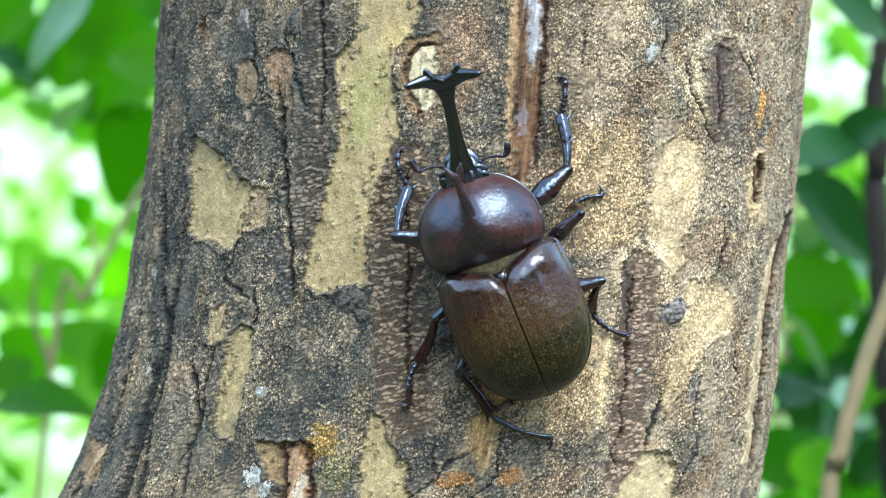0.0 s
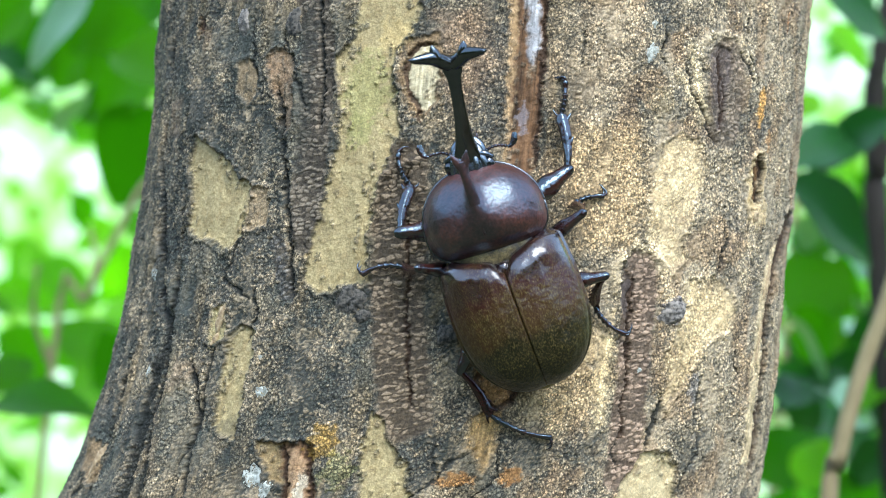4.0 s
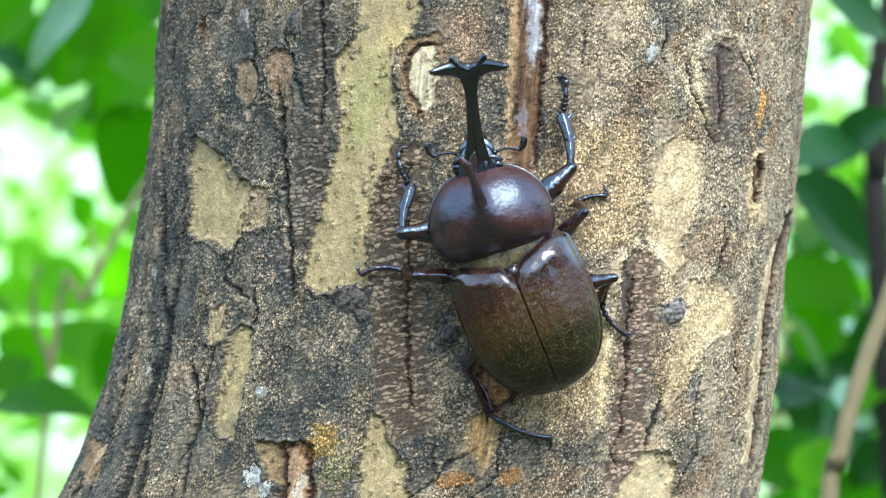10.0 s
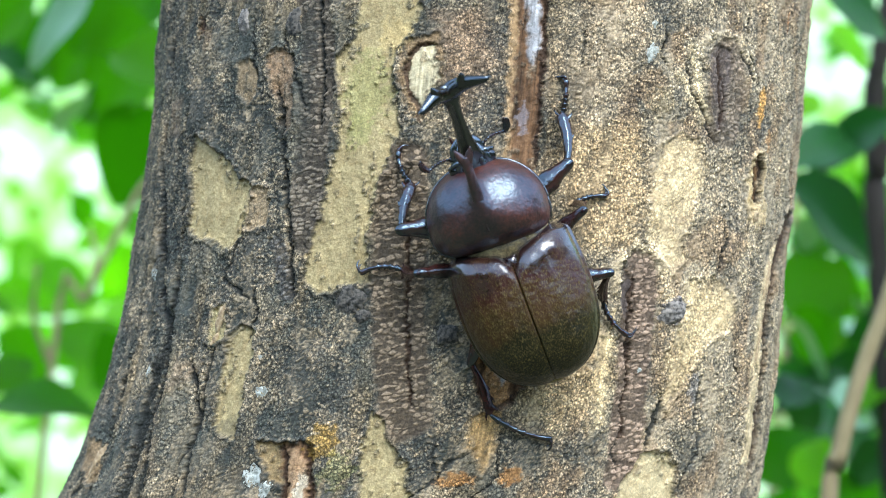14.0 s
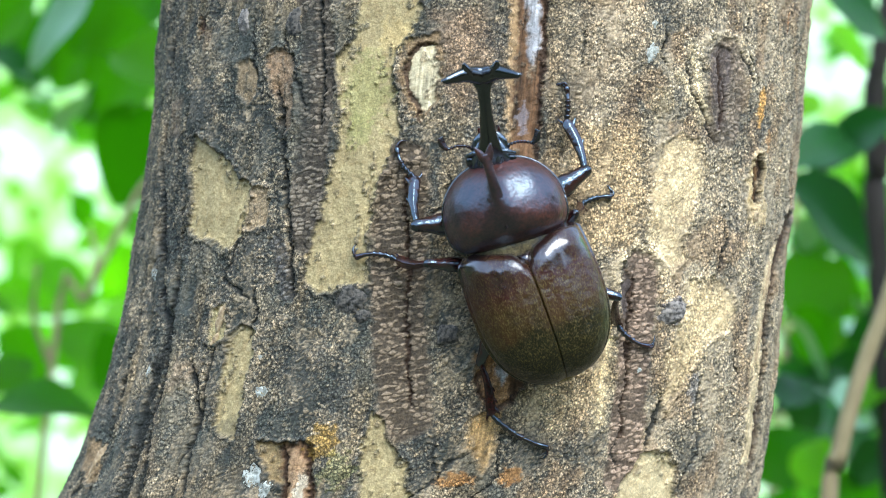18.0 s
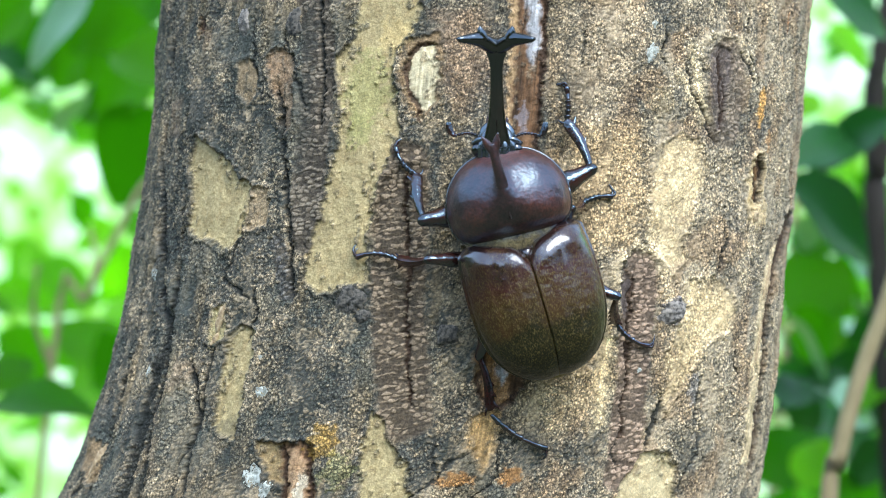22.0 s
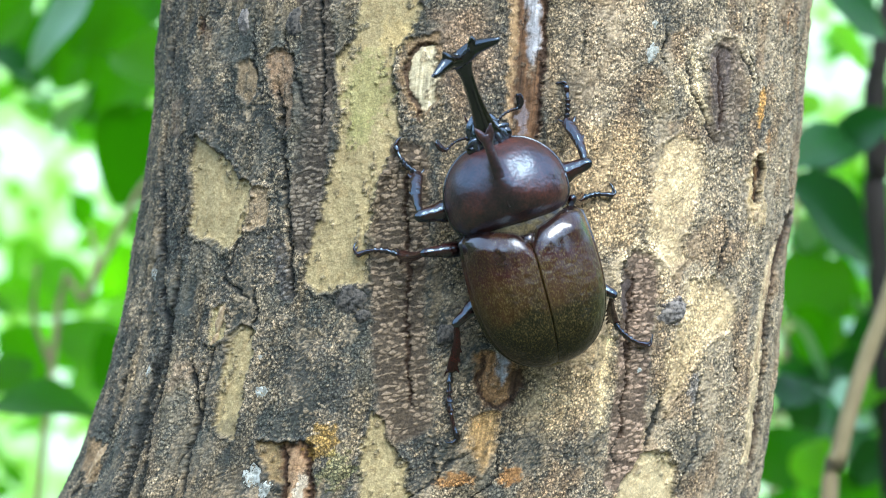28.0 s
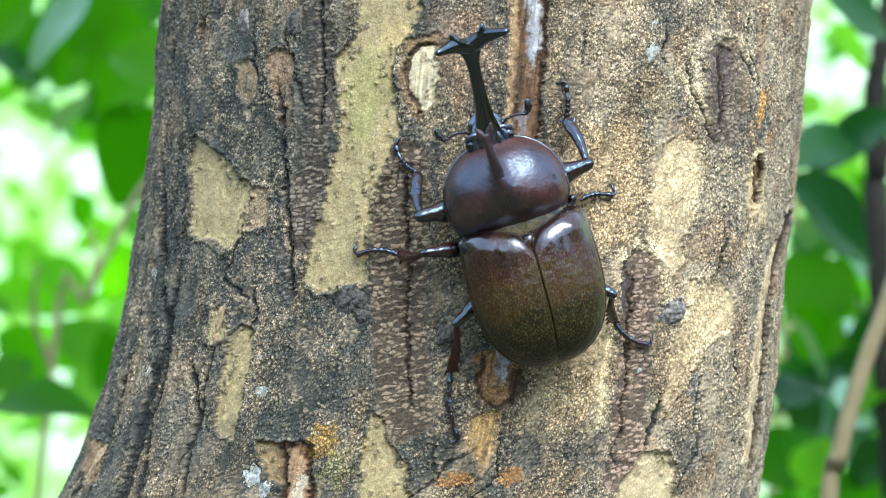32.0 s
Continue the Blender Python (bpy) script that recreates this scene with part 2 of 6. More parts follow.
patch([(24.3, -17.0), (26.9, -17.0), (28.3, -26.7), (27.0, -34.1), (25.4, -36.2), (24.4, -27.6)], lin(154, 141, 110), 0.1, 0.3, 0.6, 1.5)
patch([(-45.8, 36.4), (-43.1, 36.8), (-40.8, 33.9), (-40.9, 29.6), (-42.1, 28.0), (-45.1, 30.3)], TANPATCH, 0.2, 0.5, 0.4)
patch([(-39.2, 37.1), (-35.7, 39.1), (-33.2, 36.8), (-32.6, 30.3), (-32.4, 23.8), (-34.0, 22.2), (-35.1, 27.1), (-37.6, 31.6)], lin(161, 135, 105), 0.4, 0.6, 0.3)
patch([(-27.9, -36.8), (-22.2, -36.1), (-21.1, -38.2), (-21.2, -44.5), (-23.1, -44.6), (-26.4, -40.5)], lin(159, 137, 96), 0.7, 0.7)
patch([(-23.8, -36.3), (-18.5, -36.5), (-14.6, -49.6), (-19.9, -49.8)], REDWOOD * 0.85, 0.45, 0.85, 0.05, fibre=1.2)
patch([(-22.3, -37.8), (-20.1, -37.1), (-18.4, -41.3), (-15.9, -49.6), (-18.8, -49.8), (-21.0, -43.5)], lin(158, 130, 98), 0.0, 0.85, 0.05, 0.5, fibre=1.0)
blot(-18.3, -45.0, 1.2, 3.0, lin(198, 186, 160), 0.8, 0, 0.6)
crack([(-23.4, -36.6), (-21.8, -41.4), (-19.9, -48.7)], 0.6, 0.6, BROWN * 0.6)
crack([(-19.1, -36.8), (-17.4, -42.3), (-15.4, -48.6)], 0.6, 0.6, BROWN * 0.6)
patch([(-44.1, -11.4), (-40.9, -10.8), (-40.0, -17.3), (-43.1, -18.0)], lin(178, 164, 117), 0.1, 0.6)
patch([(-79.4, -37.1), (-65.6, -39.9), (-62.6, -47.6), (-68.7, -47.1)], lin(152, 129, 96), 0.1, 0.5, 0.3)
patch([(-52.8, -31.1), (-44.0, -24.0), (-43.3, -21.8), (-49.0, -22.0), (-51.3, -28.8), (-50.5, -37.6), (-46.5, -42.8)], lin(145, 129, 105), -0.3, 0.3, 0.5, 1.2)
patch([(-66.9, 30.0), (-61.8, 30.2), (-60.9, 22.8), (-64.9, 23.0)], lin(145, 127, 103), 0.0, 0.3, 0.6, 1.2)
patch([(-9.8, 44.4), (-0.7, 45.4), (2.0, 33.8), (-2.8, 25.4), (-6.9, 31.7)], lin(149, 126, 100), 0.0, 0.1, 0.8, 2.5)
patch([(10.4, 44.4), (24.8, 47.1), (27.0, 34.3), (19.9, 22.4), (14.7, 25.5), (11.9, 37.1)], lin(159, 144, 117), 0.0, 0.1, 0.8, 2.5)

patch([(8.2, -10.4), (21.7, -12.7), (25.8, -17.0), (25.9, -27.7), (20.3, -34.9), (12.7, -33.7), (9.6, -23.1)], lin(166, 146, 110), 0.0, 0.1, 0.8, 2.5)
patch([(12.7, 22.3), (27.0, 23.6), (30.3, 11.9), (28.4, 0.1), (17.2, 0.1), (14.2, 10.7)], lin(170, 147, 109), 0.0, 0.1, 0.8, 2.5)

# the oval wound with pale heartwood, and the long torn streak
patch([(-12.2, 39.2), (-8.1, 40.0), (-6.7, 34.9), (-7.0, 27.5), (-9.2, 23.9), (-11.8, 25.4), (-13.5, 30.8), (-13.6, 36.6)], lin(150, 126, 92), 0.25, 0.6, 0.4)
patch([(-11.3, 37.9), (-8.6, 38.1), (-7.6, 35.1), (-7.3, 30.7), (-7.8, 27.3), (-9.2, 25.7), (-10.7, 26.6), (-11.9, 29.7), (-12.5, 33.4), (-12.2, 36.4)], WHITEWOOD * 1.1, 0.5, 0.95, 0.05, 0.3, fibre=0.7)
crack([(-8.2, 37.8), (-10.7, 38.1), (-12.1, 36.5), (-12.6, 33.4), (-12.1, 29.7), (-10.4, 26.7), (-9.6, 23.6)], 0.55, 0.6, BROWN * 0.75)
patch([(3.5, 49.6), (9.0, 49.7), (9.5, 36.0), (9.8, 25.4), (9.6, 15.9), (9.2, 12.2), (5.5, 12.2), (4.8, 20.1), (4.4, 30.6), (3.9, 40.1)], REDWOOD * 0.85, 0.3, 0.9, 0.03, fibre=1.3)
patch([(3.0, 49.6), (3.9, 49.6), (4.8, 38.0), (4.9, 27.5), (5.2, 15.9), (4.5, 15.9), (3.9, 27.5), (3.4, 40.1)], lin(176, 148, 108), 0.0, 0.6)
patch([(5.7, 49.6), (7.5, 49.6), (8.5, 40.2), (8.6, 35.4), (7.6, 33.6), (6.5, 37.5)], SILVER * 1.15, 0.0, 0.9, fibre=0.9)
crack([(8.7, 49.7), (9.3, 36.0), (9.6, 25.4), (9.6, 14.9)], 0.55, 0.25, BROWN * 0.5, 0.1)
blot(6.9, 23.8, 0.9, 3.4, lin(159, 154, 157), 0.5, 0, 0.9)

# torn fibres below the beetle, rust and lichen
patch([(5.3, -31.0), (9.6, -30.3), (10.1, -36.8), (9.1, -41.5), (5.7, -37.0)], lin(186, 150, 96), 0.2, 0.6, 0.3, 1.0, fibre=0.9)
patch([(4.0, -19.9), (9.8, -18.4), (11.8, -26.3), (10.2, -29.9), (7.2, -29.0), (5.2, -25.2)], lin(170, 128, 84), 0.35, 0.6, 0.3, 0.8, fibre=0.6)
patch([(7.2, -18.6), (9.9, -18.8), (9.8, -22.6), (9.0, -25.6), (8.0, -23.2)], lin(176, 182, 184), 0.05, 0.8, 0.2, 0.6, fibre=0.6)
crack([(5.2, -19.0), (5.9, -26.2), (7.5, -28.6), (9.3, -29.6), (10.9, -28.4), (12.4, -25.2)], 0.55, 0.3, BROWN * 0.9, 0.1)
patch([(10.2, -22.5), (12.6, -22.0), (12.6, -25.5), (10.8, -28.0)], BROWN * 0.9, 0.2, 0.8, 0.1, 0.6, fibre=0.8)
blot(5.4, -43.1, 3.0, 1.7, ORANGE, 0.75, 0.1, 0.8)
blot(13.8, -42.4, 1.7, 2.4, ORANGE, 0.75, 0.1, 0.8)
blot(-16.7, -36.4, 2.6, 3.4, lin(143, 113, 46), 0.7, 0.1, 1.0)
blot(-13.0, -41.1, 3.0, 4.0, lin(108, 111, 67), 0.5, 0.1, 1.0)
blot(55.6, 28.2, 1.3, 4.4, lin(206, 158, 88), 0.85, 0, 0.6)
blot(59.3, 21.6, 1.1, 2.6, ORANGE * 0.9, 0.6, 0, 0.7)
blot(63.9, 45.2, 0.6, 2.5, lin(145, 98, 56), 0.7, 0, 0.7)
blot(-57.4, 44.0, 1.3, 2.6, BROWN, 0.9, -0.8, 0.7)
blot(-55.2, 41.8, 1.4, 3.2, lin(152, 126, 94), 0.4, 0, 0.8)
blot(-17.9, -8.9, 3.6, 2.4, DARK * 0.8, 0.8, 0.3, 0.9)
blot(37.9, -11.6, 2.6, 2.6, lin(100, 100, 103), 0.85, 0.6, 0.6)
blot(45.1, -27.3, 2.2, 3.4, lin(106, 107, 107), 0.6, 0.3, 0.9)
blot(-30.8, 40.9, 2.0, 6.0, DARK, 0.5, 0, 0.8)
blot(-31.8, 24.0, 3.2, 13.0, DARK * 1.2, 0.5, 0, 0.9)
blot(-34.3, -35.5, 3.0, 4.0, DARK, 0.4, 0, 0.9)
blot(-0.9, -15.7, 2.5, 2.6, DARK, 0.7, 0.2, 0.9)
blot(30.9, 28.0, 3.0, 3.4, lin(156, 141, 109), 0.5, 0.5, 0.5)

# scars on the paler flank
patch([(40.6, 37.7), (42.6, 39.4), (46.0, 39.0), (46.4, 35.9), (45.6, 29.8), (45.6, 23.5), (43.8, 23.4), (42.0, 28.9), (40.6, 33.4)], PLUM * 0.7, 0.1, 0.3, 0.6, 0.9)
ridge([(37.9, 33.7), (38.0, 38.1), (39.6, 40.7), (43.1, 41.9), (48.0, 41.0), (51.2, 37.3), (52.7, 33.6)], 0.8, 0.35, lin(190, 174, 142))
ridge([(36.3, 39.1), (37.9, 33.7), (39.6, 28.9), (41.8, 24.5)], 0.8, 0.25, lin(196, 178, 138))
crack([(49.6, 39.6), (52.3, 36.4), (53.6, 32.0)], 0.4, 0.5)
crack([(43.1, 38.4), (43.5, 34.1), (43.9, 28.6), (45.1, 22.6)], 0.5, 0.4, BROWN * 0.4)
crack([(44.6, 33.0), (45.0, 27.6), (45.3, 22.6)], 0.3, 0.5, BROWN * 0.5)
crack([(35.0, 35.8), (37.3, 29.9), (40.3, 26.3), (42.1, 22.4), (44.0, 20.7)], 0.4, 0.6)
ridge([(33.8, 33.6), (37.5, 28.3), (40.2, 24.6)], 0.8, 0.25, lin(190, 172, 134))
crack([(48.8, 38.3), (50.7, 35.6), (52.2, 32.4)], 0.35, 0.5)
ridge([(26.2, -8.4), (25.5, -4.2), (26.7, -0.8), (29.4, 0.4), (32.9, -0.6), (35.4, -4.2), (36.4, -9.6)], 0.9, 0.4, lin(190, 172, 136))
patch([(25.6, -12.0), (26.4, -12.0), (26.8, -22.0), (27.4, -33.0), (26.3, -33.0), (25.7, -22.0)], lin(196, 176, 134), -0.1, 0.4, 0.4, 0.6)
patch([(26.9, -3.1), (28.3, -4.3), (29.0, -8.5), (29.1, -12.8), (27.8, -11.0), (27.0, -6.3)], PLUM * 0.55, 0.3, 0.8, 0.2, 0.3)
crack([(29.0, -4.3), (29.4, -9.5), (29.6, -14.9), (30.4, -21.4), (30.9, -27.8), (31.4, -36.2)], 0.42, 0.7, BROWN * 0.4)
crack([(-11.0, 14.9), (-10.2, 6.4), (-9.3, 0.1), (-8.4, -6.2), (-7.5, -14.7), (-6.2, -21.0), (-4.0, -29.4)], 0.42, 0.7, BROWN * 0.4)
ridge([(-15.9, 8.6), (-15.0, 13.3), (-12.5, 15.9), (-8.8, 16.4)], 0.9, 0.6)
patch([(52.9, 9.6), (54.2, 19.0), (56.4, 20.0), (58.4, 17.0), (58.9, 10.8), (60.6, 8.9), (60.6, 5.0), (57.7, 4.0), (54.0, 5.8)], lin(192, 172, 132), -0.2, 0.6, 0.3, 0.5)
patch([(53.7, 9.0), (54.9, 7.0), (55.6, 7.6), (55.0, 17.6), (54.1, 17.4)], lin(170, 152, 112), 0.3, 0.8, 0.1, 0.3, fibre=0.6)
# the slot's deep dark is painted near black over a shallow dip
patch([(54.8, 18.2), (56.4, 19.0), (57.7, 17.0), (58.0, 11.4), (57.0, 7.6), (55.6, 9.2)], BROWN * 0.22, 0.9, 0.9, 0.05, 0.25, fibre=0.4)
patch([(56.2, 18.4), (56.8, 18.6), (56.6, 12.0), (56.2, 10.0)], lin(120, 92, 58), 0.2, 0.8, 0.1, 0.3, fibre=0.8)
patch([(88.2, 8.3), (74.1, 7.3), (68.7, 0.1), (65.9, -5.6), (65.4, -11.3), (66.4, -20.5), (67.2, -28.6), (67.4, -36.6), (67.4, -44.9), (71.2, -45.5), (72.2, -38.2), (71.6, -30.0), (70.0, -20.7), (68.9, -11.4), (71.0, -5.7), (74.7, 0.1)], BROWN * 0.5, 0.7, 0.7, 0.2, 0.4, fibre=0.8)
patch([(70.8, 1.5), (67.0, 0.1), (63.1, -4.4), (62.2, -11.2), (62.3, -20.3), (63.0, -27.2), (63.3, -36.3), (64.1, -43.5), (67.3, -44.0), (67.0, -35.5), (66.5, -27.4), (65.4, -18.2), (64.8, -10.2), (66.4, -4.5)], lin(204, 186, 146), -0.3, 0.7, 0.1, 0.35, fibre=0.5)
crack([(70.1, -1.0), (67.1, -6.8), (67.0, -14.8), (68.6, -25.2), (68.7, -34.5), (69.6, -44.3)], 0.7, 0.5, BROWN * 0.45)
crack([(38.2, -28.7), (36.9, -34.6), (36.8, -38.9)], 0.8, 0.8)
crack([(46.4, -24.7), (46.7, -30.7), (47.0, -36.3)], 0.4, 0.5)
crack([(31.2, 42.9), (30.9, 37.2)], 0.4, 0.5)
crack([(76.7, 5.7), (73.1, 1.3)], 0.8, 0.8)
crack([(50.0, 47.8), (49.9, 42.2)], 0.3, 0.5)

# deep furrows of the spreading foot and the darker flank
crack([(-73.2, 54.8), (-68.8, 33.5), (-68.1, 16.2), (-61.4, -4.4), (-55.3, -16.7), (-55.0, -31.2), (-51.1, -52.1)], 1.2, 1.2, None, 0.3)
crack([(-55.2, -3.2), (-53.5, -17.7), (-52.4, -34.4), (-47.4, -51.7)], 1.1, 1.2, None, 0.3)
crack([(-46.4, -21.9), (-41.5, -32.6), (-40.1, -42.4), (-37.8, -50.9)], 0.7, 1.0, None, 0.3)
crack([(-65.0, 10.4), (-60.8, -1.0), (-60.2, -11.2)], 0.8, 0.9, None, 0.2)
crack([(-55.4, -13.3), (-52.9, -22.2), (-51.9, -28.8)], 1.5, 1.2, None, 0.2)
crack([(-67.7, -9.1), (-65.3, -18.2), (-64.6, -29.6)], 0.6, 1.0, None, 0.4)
ridge([(-56.1, -22.3), (-56.0, -33.5), (-53.2, -51.2)], 1.8, 1.2)
ridge([(-50.3, -13.2), (-49.0, -23.1), (-48.5, -35.3), (-44.3, -50.3)], 2.0, 1.0)
ridge([(-77.2, 2.5), (-75.0, -9.2), (-73.3, -23.2), (-72.2, -39.4)], 2.0, 0.9)
crack([(-56.9, 12.5), (-56.0, 2.4), (-54.6, -8.8)], 0.5, 0.8)
crack([(-88.2, 42.3), (-88.2, 29.0), (-81.5, 13.2)], 0.6, 1.0, None, 0.4)
crack([(-65.6, -22.8), (-65.7, -34.2), (-65.6, -50.2)], 0.7, 1.2, None, 0.6)
crack([(-29.9, 50.6), (-28.4, 40.8), (-27.3, 32.2), (-26.8, 22.6)], 0.5, 0.9)
crack([(-33.0, 16.8), (-31.8, 10.9), (-29.6, 2.3), (-27.7, -9.5)], 0.6, 1.0, None, 0.3)
crack([(-36.4, 31.5), (-34.6, 26.0), (-32.9, 16.3)], 0.6, 0.9)
crack([(-35.4, 41.2), (-33.1, 35.7), (-29.9, 25.9)], 0.3, 0.5)
crack([(-42.7, 46.0), (-42.1, 37.3), (-40.4, 30.6)], 0.35, 0.5)
crack([(-42.4, -19.6), (-42.0, -26.1), (-40.2, -34.7)], 0.5, 0.8)
crack([(2.5, -44.1), (3.3, -39.9), (7.3, -37.8)], 0.3, 0.4)
crack([(16.2, 42.5), (15.9, 34.0)], 0.25, 0.35)
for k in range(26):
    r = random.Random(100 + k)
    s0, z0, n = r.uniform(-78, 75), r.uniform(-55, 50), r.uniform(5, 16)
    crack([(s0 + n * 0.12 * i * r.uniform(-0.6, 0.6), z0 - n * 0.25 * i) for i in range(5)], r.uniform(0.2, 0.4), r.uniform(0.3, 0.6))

# fluting near the left flank
flute = 1 - step(-66, -44, S + 3 * (mid - 0.5))
H += flute * 1.6 * (fbm(S * 0.28, Z * 0.02, 181, 3) - 0.5)


def attribute_colour(mesh, name, colours):
    at = mesh.attributes.new(name, "FLOAT_COLOR", "POINT")
    at.data.foreach_set("color", np.concatenate([colours, np.ones((len(colours), 1))], 1).astype(np.float32).ravel())


def build_trunk():
    rows, cols = S.shape
    pts = bark_point(S, Z, H).reshape(-1, 3)
    pts[-cols:] = pts[-cols:].mean(0)          # the cut top is closed
    i, j = np.meshgrid(np.arange(rows - 1), np.arange(cols - 1), indexing="ij")
    q = np.stack([i * cols + j, i * cols + j + 1, (i + 1) * cols + j + 1, (i + 1) * cols + j], -1).reshape(-1, 4)
    mesh = bpy.data.meshes.new("trunk")
    mesh.vertices.add(len(pts))
    mesh.vertices.foreach_set("co", pts.astype(np.float32).ravel())
    mesh.loops.add(q.size)
    mesh.loops.foreach_set("vertex_index", q.astype(np.int32).ravel())
    mesh.polygons.add(len(q))
    mesh.polygons.foreach_set("loop_start", np.arange(0, q.size, 4, dtype=np.int32))
    mesh.polygons.foreach_set("use_smooth", np.ones(len(q), bool))
    mesh.update(calc_edges=True)
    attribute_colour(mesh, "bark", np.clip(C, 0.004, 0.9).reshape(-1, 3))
    at = mesh.attributes.new("smooth", "FLOAT", "POINT")
    at.data.foreach_set("value", SMOOTH.astype(np.float32).ravel())
    return mesh


def material(name):
    m = bpy.data.materials.new(name)
    m.use_nodes = True
    return m, m.node_tree.nodes, m.node_tree.links, m.node_tree.nodes["Principled BSDF"]


def bark_material():
    m, n, l, p = material("bark")
    col, sm = n.new("ShaderNodeAttribute"), n.new("ShaderNodeAttribute")
    col.attribute_name, sm.attribute_name = "bark", "smooth"
    at, grain = n.new("ShaderNodeTexCoord"), n.new("ShaderNodeTexNoise")
    grain.inputs["Scale"].default_value, grain.inputs["Detail"].default_value = 3600, 6
    l.new(at.outputs["Object"], grain.inputs["Vector"])
    span, mix = n.new("ShaderNodeMapRange"), n.new("ShaderNodeVectorMath")
    span.inputs["From Min"].default_value, span.inputs["From Max"].default_value = 0.34, 0.66
    span.inputs["To Min"].default_value, span.inputs["To Max"].default_value = 0.62, 1.38
    l.new(grain.outputs[0], span.inputs["Value"])
    mix.operation = "MULTIPLY"
    calm, even = n.new("ShaderNodeMix"), n.new("ShaderNodeMath")
    even.operation = "MULTIPLY"
    even.inputs[1].default_value = 0.72
    l.new(sm.outputs["Fac"], even.inputs[0])
    l.new(even.outputs[0], calm.inputs[0])
    l.new(span.outputs[0], calm.inputs[2])
    calm.inputs[3].default_value = 1.0
    l.new(col.outputs["Color"], mix.inputs[0])
    l.new(calm.outputs[0], mix.inputs[1])
    # crisp pale cork flecks in a grey-green ground, only on the rough bark
    fleck, ramp, soft, by = n.new("ShaderNodeTexNoise"), n.new("ShaderNodeValToRGB"), n.new("ShaderNodeMix"), n.new("ShaderNodeVectorMath")
    fleck.inputs["Scale"].default_value, fleck.inputs["Detail"].default_value, fleck.inputs["Distortion"].default_value = 1700, 2, 0.9
    l.new(at.outputs["Object"], fleck.inputs["Vector"])
    ramp.color_ramp.elements[0].position, ramp.color_ramp.elements[1].position = 0.45, 0.55
    ramp.color_ramp.elements[0].color, ramp.color_ramp.elements[1].color = (0.58, 0.61, 0.64, 1), (1.36, 1.32, 1.26, 1)
    l.new(fleck.outputs[0], ramp.inputs[0])
    soft.data_type = "RGBA"
    l.new(sm.outputs["Fac"], soft.inputs[0])
    l.new(ramp.outputs[0], soft.inputs[6])
    soft.inputs[7].default_value = (1, 1, 1, 1)
    by.operation = "MULTIPLY"
    l.new(mix.outputs[0], by.inputs[0])
    l.new(soft.outputs[2], by.inputs[1])
    # corky cells with dark joints, drawn out a little along the trunk
    warp, push, tall, cells, joint, calm_c, last = (n.new("ShaderNodeTexNoise"), n.new("ShaderNodeVectorMath"), n.new("ShaderNodeMapping"), n.new("ShaderNodeTexVoronoi"),
                                                    n.new("ShaderNodeMapRange"), n.new("ShaderNodeMix"), n.new("ShaderNodeVectorMath"))
    warp.inputs["Scale"].default_value = 900
    l.new(at.outputs["Object"], warp.inputs["Vector"])
    push.operation = "MULTIPLY_ADD"
    push.inputs[1].default_value = (0.0009, 0.0009, 0.0009)
    l.new(warp.outputs["Color"], push.inputs[0])
    l.new(at.outputs["Object"], push.inputs[2])
    tall.inputs["Scale"].default_value = (1.1, 1.1, 0.8)
    l.new(push.outputs[0], tall.inputs["Vector"])
    cells.feature = "DISTANCE_TO_EDGE"
    cells.inputs["Scale"].default_value = 1450
    l.new(tall.outputs[0], cells.inputs["Vector"])
    joint.inputs["From Min"].default_value, joint.inputs["From Max"].default_value = 0.02, 0.30
    joint.inputs["To Min"].default_value, joint.inputs["To Max"].default_value = 0.52, 1.70
    l.new(cells.outputs["Distance"], joint.inputs["Value"])
    l.new(sm.outputs["Fac"], calm_c.inputs[0])
    l.new(joint.outputs[0], calm_c.inputs[2])
    calm_c.inputs[3].default_value = 1.0
    last.operation = "MULTIPLY"
    l.new(by.outputs[0], last.inputs[0])
    l.new(calm_c.outputs[0], last.inputs[1])
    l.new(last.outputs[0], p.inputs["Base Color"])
    p.inputs["Roughness"].default_value = 0.82
    p.inputs["Specular IOR Level"].default_value = 0.25
    bump = n.new("ShaderNodeBump")
    bump.inputs["Distance"].default_value, bump.inputs["Strength"].default_value = 0.00025, 0.5
    l.new(grain.outputs[0], bump.inputs["Height"])
    l.new(bump.outputs[0], p.inputs["Normal"])
    return m


tree = tagged(new("tree"), "leaning tree trunk with mottled grey and tan flaking bark", "tree")
trunk_mesh = build_trunk()
trunk_mesh.materials.append(bark_material())
trunk = new("trunk", trunk_mesh)
trunk.parent = tree


